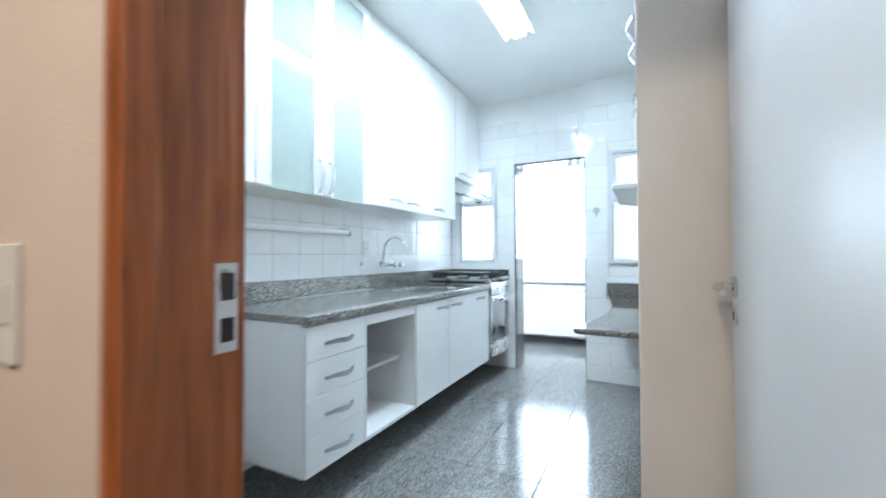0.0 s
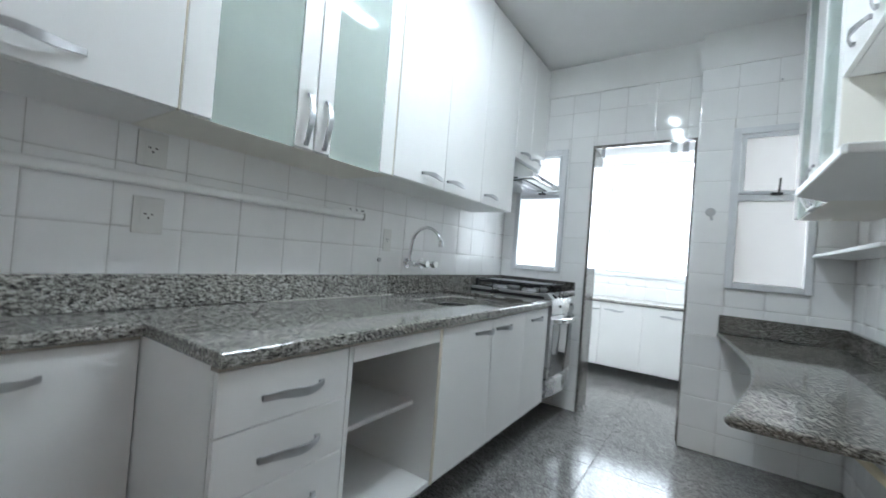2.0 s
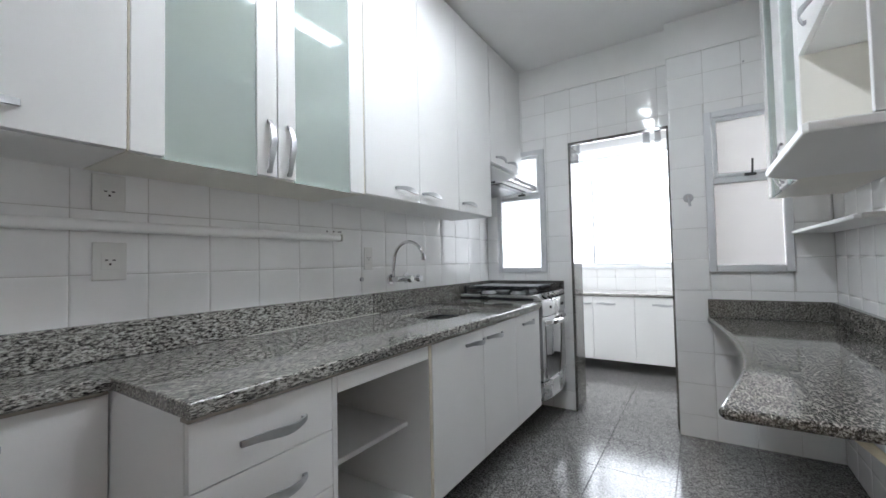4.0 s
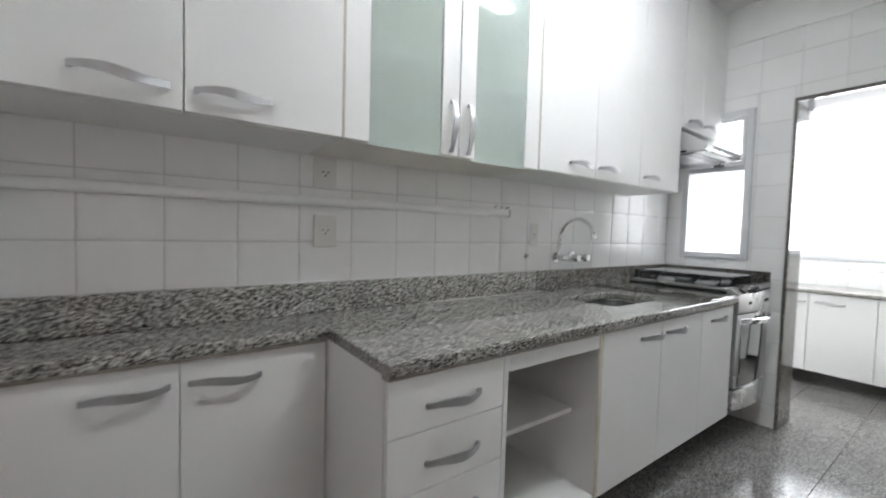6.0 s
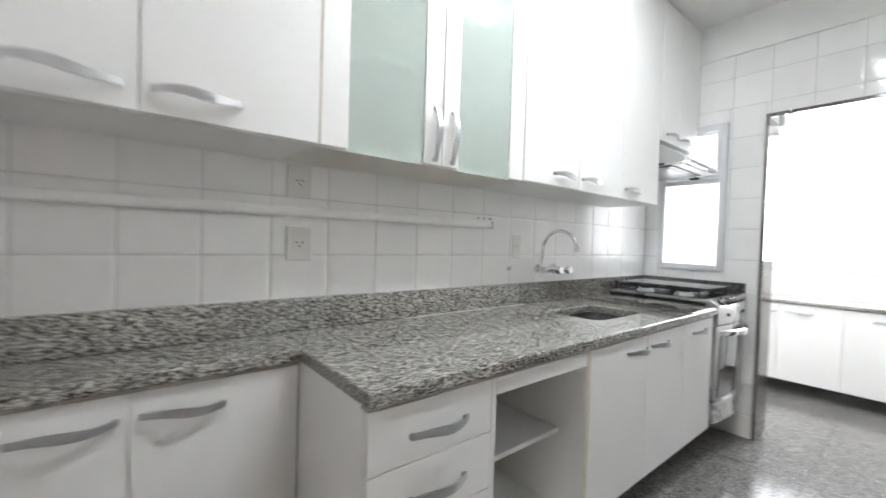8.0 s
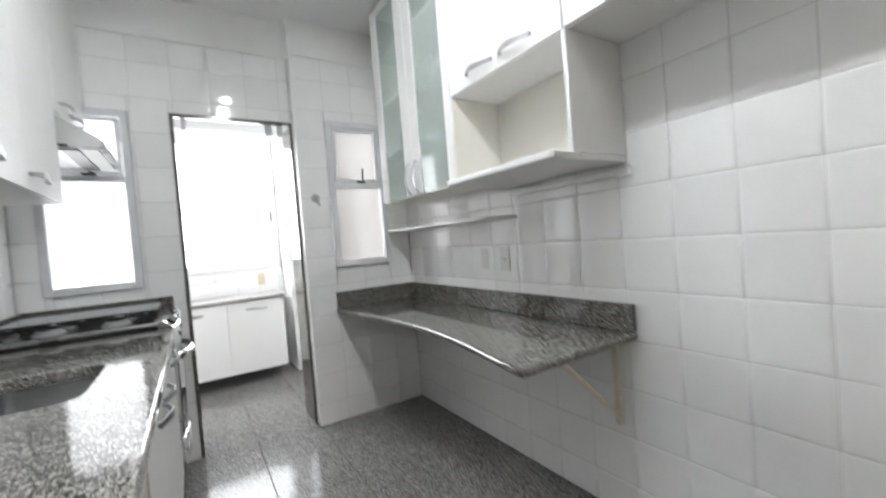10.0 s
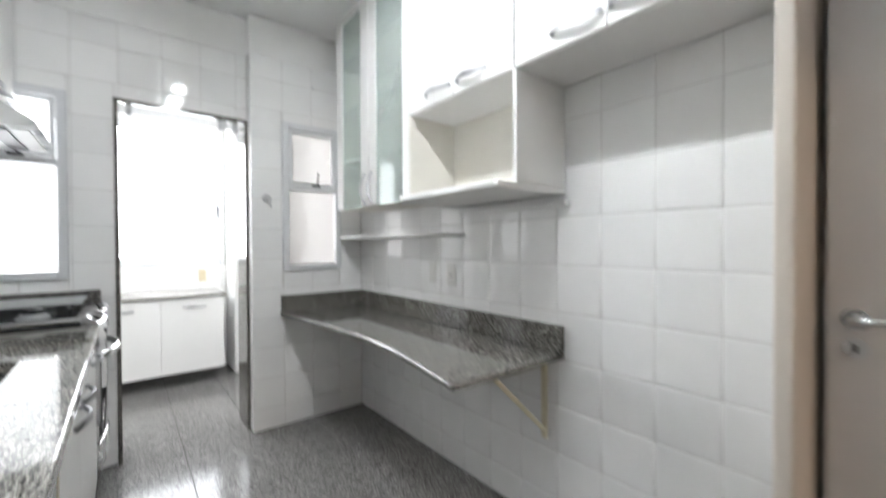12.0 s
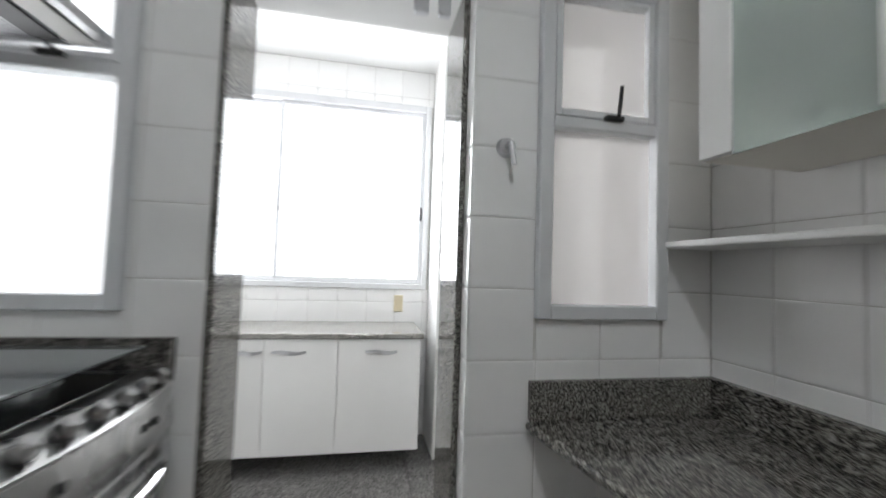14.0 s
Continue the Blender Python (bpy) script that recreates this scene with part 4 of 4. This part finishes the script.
# ---- ceiling light of the kitchen ----
lamp = thing("fluorescent_lamp", "lit fluorescent ceiling lamp with a white tray and two bare tubes", "ceiling lamp")
part("housing", boxes((-1.03, -0.97, 2.74, 3.94, ZC - 0.040, ZC - 0.001), bevel=0.004), PLASTIC, lamp)
bm = bmesh.new()
section = [(-1.105, -0.081), (-1.075, -0.052), (-1.03, -0.042), (-0.97, -0.042), (-0.925, -0.052), (-0.895, -0.081)]
rings = [[bm.verts.new((x, y, ZC + z)) for x, z in section] + [bm.verts.new((x, y, ZC + z - 0.002)) for x, z in reversed(section)] for y in (2.72, 3.96)]
for k in range(12):
    bm.faces.new((rings[0][k], rings[0][(k + 1) % 12], rings[1][(k + 1) % 12], rings[1][k]))
bm.faces.new(rings[0][::-1])
bm.faces.new(rings[1])
bmesh.ops.recalc_face_normals(bm, faces=bm.faces)
part("reflector", bm, PLASTIC, lamp, "white enamelled reflector tray")
for x in (-1.03, -0.97):
    part("tube", rod(bmesh.new(), (x, 2.76, ZC - 0.078), (x, 3.92, ZC - 0.078), 0.014, 14), TUBE, lamp, "glowing fluorescent tube", smooth=True)
    for y in (2.745, 3.935):
        part("socket", boxes((x - 0.014, x + 0.014, y - 0.014, y + 0.014, ZC - 0.096, ZC - 0.048), bevel=0.003), PLASTIC, lamp)


# ---- small fittings on the walls ----
def outlet(y, z, w, h, label, wall="w", slots=True, mat=None, deep=0.009):
    o = thing("wall_outlet", label, "outlet")
    s = 1 if wall == "w" else -1
    x = XW + 0.003 if wall == "w" else XE - 0.003
    d = x + s * deep
    part("plate", boxes((x, d, y - w / 2, y + w / 2, z - h / 2, z + h / 2), bevel=min(0.003, deep * 0.4), seg=2), mat or PLASTIC, o)
    part("insert", boxes((d, d + s * 0.0015, y - w * 0.26, y + w * 0.26, z - h * 0.22, z + h * 0.22), bevel=0.0006), mat or PLASTIC, o)
    if slots:
        for a, b, u, v in ((-0.014, -0.006, 0.002, 0.006), (0.006, 0.014, 0.002, 0.006), (-0.003, 0.003, -0.012, -0.006)):
            part("slot", boxes((d + s * 0.0015, d + s * 0.0021, y + a, y + b, z + u, z + v)), DARKHOLE, o)
    return o


outlet(2.500, 1.437, 0.088, 0.118, "white plastic wall outlet on the tiles below the cabinets")
outlet(2.503, 1.217, 0.090, 0.122, "white plastic wall outlet on the tiles below the rail")
outlet(3.693, 1.222, 0.066, 0.128, "flush white outlet beside the tap", deep=0.003)
outlet(4.013, 1.095, 0.076, 0.13, "white double outlet above the breakfast counter", "e", deep=0.005)
outlet(4.19, 1.095, 0.07, 0.119, "white blank cover plate above the breakfast counter", "e", False, deep=0.002)
low = outlet(2.59, 0.273, 0.042, 0.114, "ivory outlet low on the tiled wall", "e", mat=IVORY)
solid("pipe_cap", rod(bmesh.new(), (XW + 0.006, 3.632, 1.106), (XW + 0.016, 3.632, 1.106), 0.012, 16), PEWTER, "small metal pipe cap on the tiles", "pipe cap", smooth=True)
rail = thing("wall_rail", "white plastic rail along the tiles below the wall cabinets", "rail")
part("bar", boxes((XW + 0.003, XW + 0.050, YS1 + 0.004, 3.455, 1.311, 1.346), bevel=0.014, seg=4), PVC, rail, smooth=True)
part("end_cap", boxes((XW + 0.003, XW + 0.051, 3.4552, 3.463, 1.3105, 1.3465), bevel=0.003, seg=2), PLASTIC, rail, "white plastic end cap")
for y in (3.395, 3.44, 3.475, 3.487):
    solid("wall_plug", rod(bmesh.new(), (XW + 0.002, y, 1.362), (XW + 0.0045, y, 1.362), 0.004, 10), DARKHOLE, "small dark screw hole in the tiles", "screw hole", group="screw holes beside the rail")
solid("wall_plug", rod(bmesh.new(), (-0.30, YP - 0.002, 2.42), (-0.30, YP - 0.006, 2.42), 0.006, 10), PEWTER, "small metal nail in the tiled pier", "nail")
valve = thing("shutoff_valve", "small chrome shutoff valve on the tiled pier", "valve")
part("rosette", rod(bmesh.new(), (-0.627, YP - 0.003, 1.585), (-0.627, YP - 0.02, 1.585), 0.030, 24, 0.024), PEWTER, valve, smooth=True)
part("spindle", rod(bmesh.new(), (-0.627, YP - 0.02, 1.585), (-0.627, YP - 0.05, 1.585), 0.010), CHROME, valve, smooth=True)
part("lever", tube(bmesh.new(), [(-0.627, YP - 0.045, 1.59), (-0.624, YP - 0.05, 1.56), (-0.617, YP - 0.05, 1.525)], 0.008), PEWTER, valve, smooth=True)

# ---- laundry ----
solid("backdrop", boxes((-16, 14, 14.0, 14.1, -8, 14)), HAZE, "bright white overcast sky outside the laundry window", "sky", "structure")
lcab = thing("laundry_cabinet", "low white laminate laundry cabinet with bow-handled doors", "cabinet")
LY = 6.50
part("body", boxes((XW + 0.01, -0.66, LY + 0.02, YL - 0.007, 0.125, 0.79)), WHITE, lcab)
for a, b, h in ((-2.16, -1.565, -1.67), (-1.565, -1.155, -1.43), (-1.155, -0.66, -0.90)):
    d = part("door", boxes((a + 0.002, b - 0.002, LY, LY + 0.018, 0.125, 0.788), bevel=0.002), WHITE, lcab)
    shared("handle", HANDLE, d, Matrix.Translation((h, LY, 0.715)) @ SOUTH, "satin metal bow handle")
solid("laundry_worktop", boxes((XW + 0.003, -0.645, LY - 0.02, YL - 0.003, 0.791, 0.825), bevel=0.008, seg=2), COUNTER, "grey granite worktop of the laundry cabinet", "worktop")
ol = thing("wall_outlet", "ivory plastic outlet on the laundry tiles", "outlet")
part("plate", boxes((-0.80, -0.735, YL - 0.018, YL - 0.003, 0.90, 1.02), bevel=0.003), IVORY, ol)

# ---- tiles, last ----
random.seed(5)
P = 0.2055
lay(wall_west, WALLTILE, facing_east(XW + 0.003), (YS1, YN - 0.001, 0.97, 1.585), (1.79, 1.175), P, 0.0023)
lay(wall_west, WALLTILE, facing_east(XW + 0.003), (4.62, YN - 0.001, 1.585, 1.79), (1.79, 1.175), P, 0.0023)
lay(wall_west, WALLTILE, facing_east(XW + 0.003), (YS1, YN - 0.001, 0.0, 0.355), (1.79, 1.175), P, 0.0023)
lay(wall_east, WALLTILE, facing_west(XE - 0.003), (2.50, YP - 0.001, 0.0, 1.995), (2.681, 1.175), P, 0.0023)
lay(wall_north, WALLTILE, facing_south(YN - 0.003), (XW + 0.003, DX1 + 0.016, 0.0, 2.56), (-1.617, 1.175), P, 0.0023, [(WL[0], WL[1], WL[2], WL[3]), (DX0 - 0.02, 1, -1, DZ + 0.02)])
lay(wall_pier, WALLTILE, facing_west(DX1 + 0.017), (YP - 0.003, YN - 0.013, 0.0, 2.56), (YP - 0.003, 1.175), P, 0.0023)
lay(wall_pier, WALLTILE, facing_south(YP - 0.003), (DX1 + 0.0185, XE - 0.003, 0.0, 2.56), (-0.725, 1.175), P, 0.0023, [(WR[0], WR[1], WR[2], WR[3])])
lay(wall_laundry, WALLTILE, facing_south(YL - 0.003), (XW + 0.01, -0.55, 0.0, LW[2]), (-1.617, 0.97), P, 0.0023)
lay(wall_laundry, WALLTILE, facing_south(YL - 0.003), (XW + 0.01, -0.55, LW[3], 2.723), (-1.617, 2.52), P, 0.0023)
lay(wall_south, WALLTILE, lambda u, v: Matrix.Translation((u, YS1 + 0.003, v)) @ Matrix(((-1, 0, 0, 0), (0, 0, 1, 0), (0, 1, 0, 0), (0, 0, 0, 1))), (XW + 0.003, -1.886, 0.97, 1.585), (-2.2, 1.175), P, 0.0023)
lay(floor, FLOORTILE, facing_up(0.0), (XW, XE, 1.24, YL), (-1.12, 4.04), 0.4, 0.003, [(0.06, 1, 0, 1.6)], lean=0.06)
lay(floor, FLOORTILE, facing_up(0.0), (-2.35, 1.25, -0.85, 1.239), (-1.12, 4.04), 0.4, 0.002, lean=0.06)
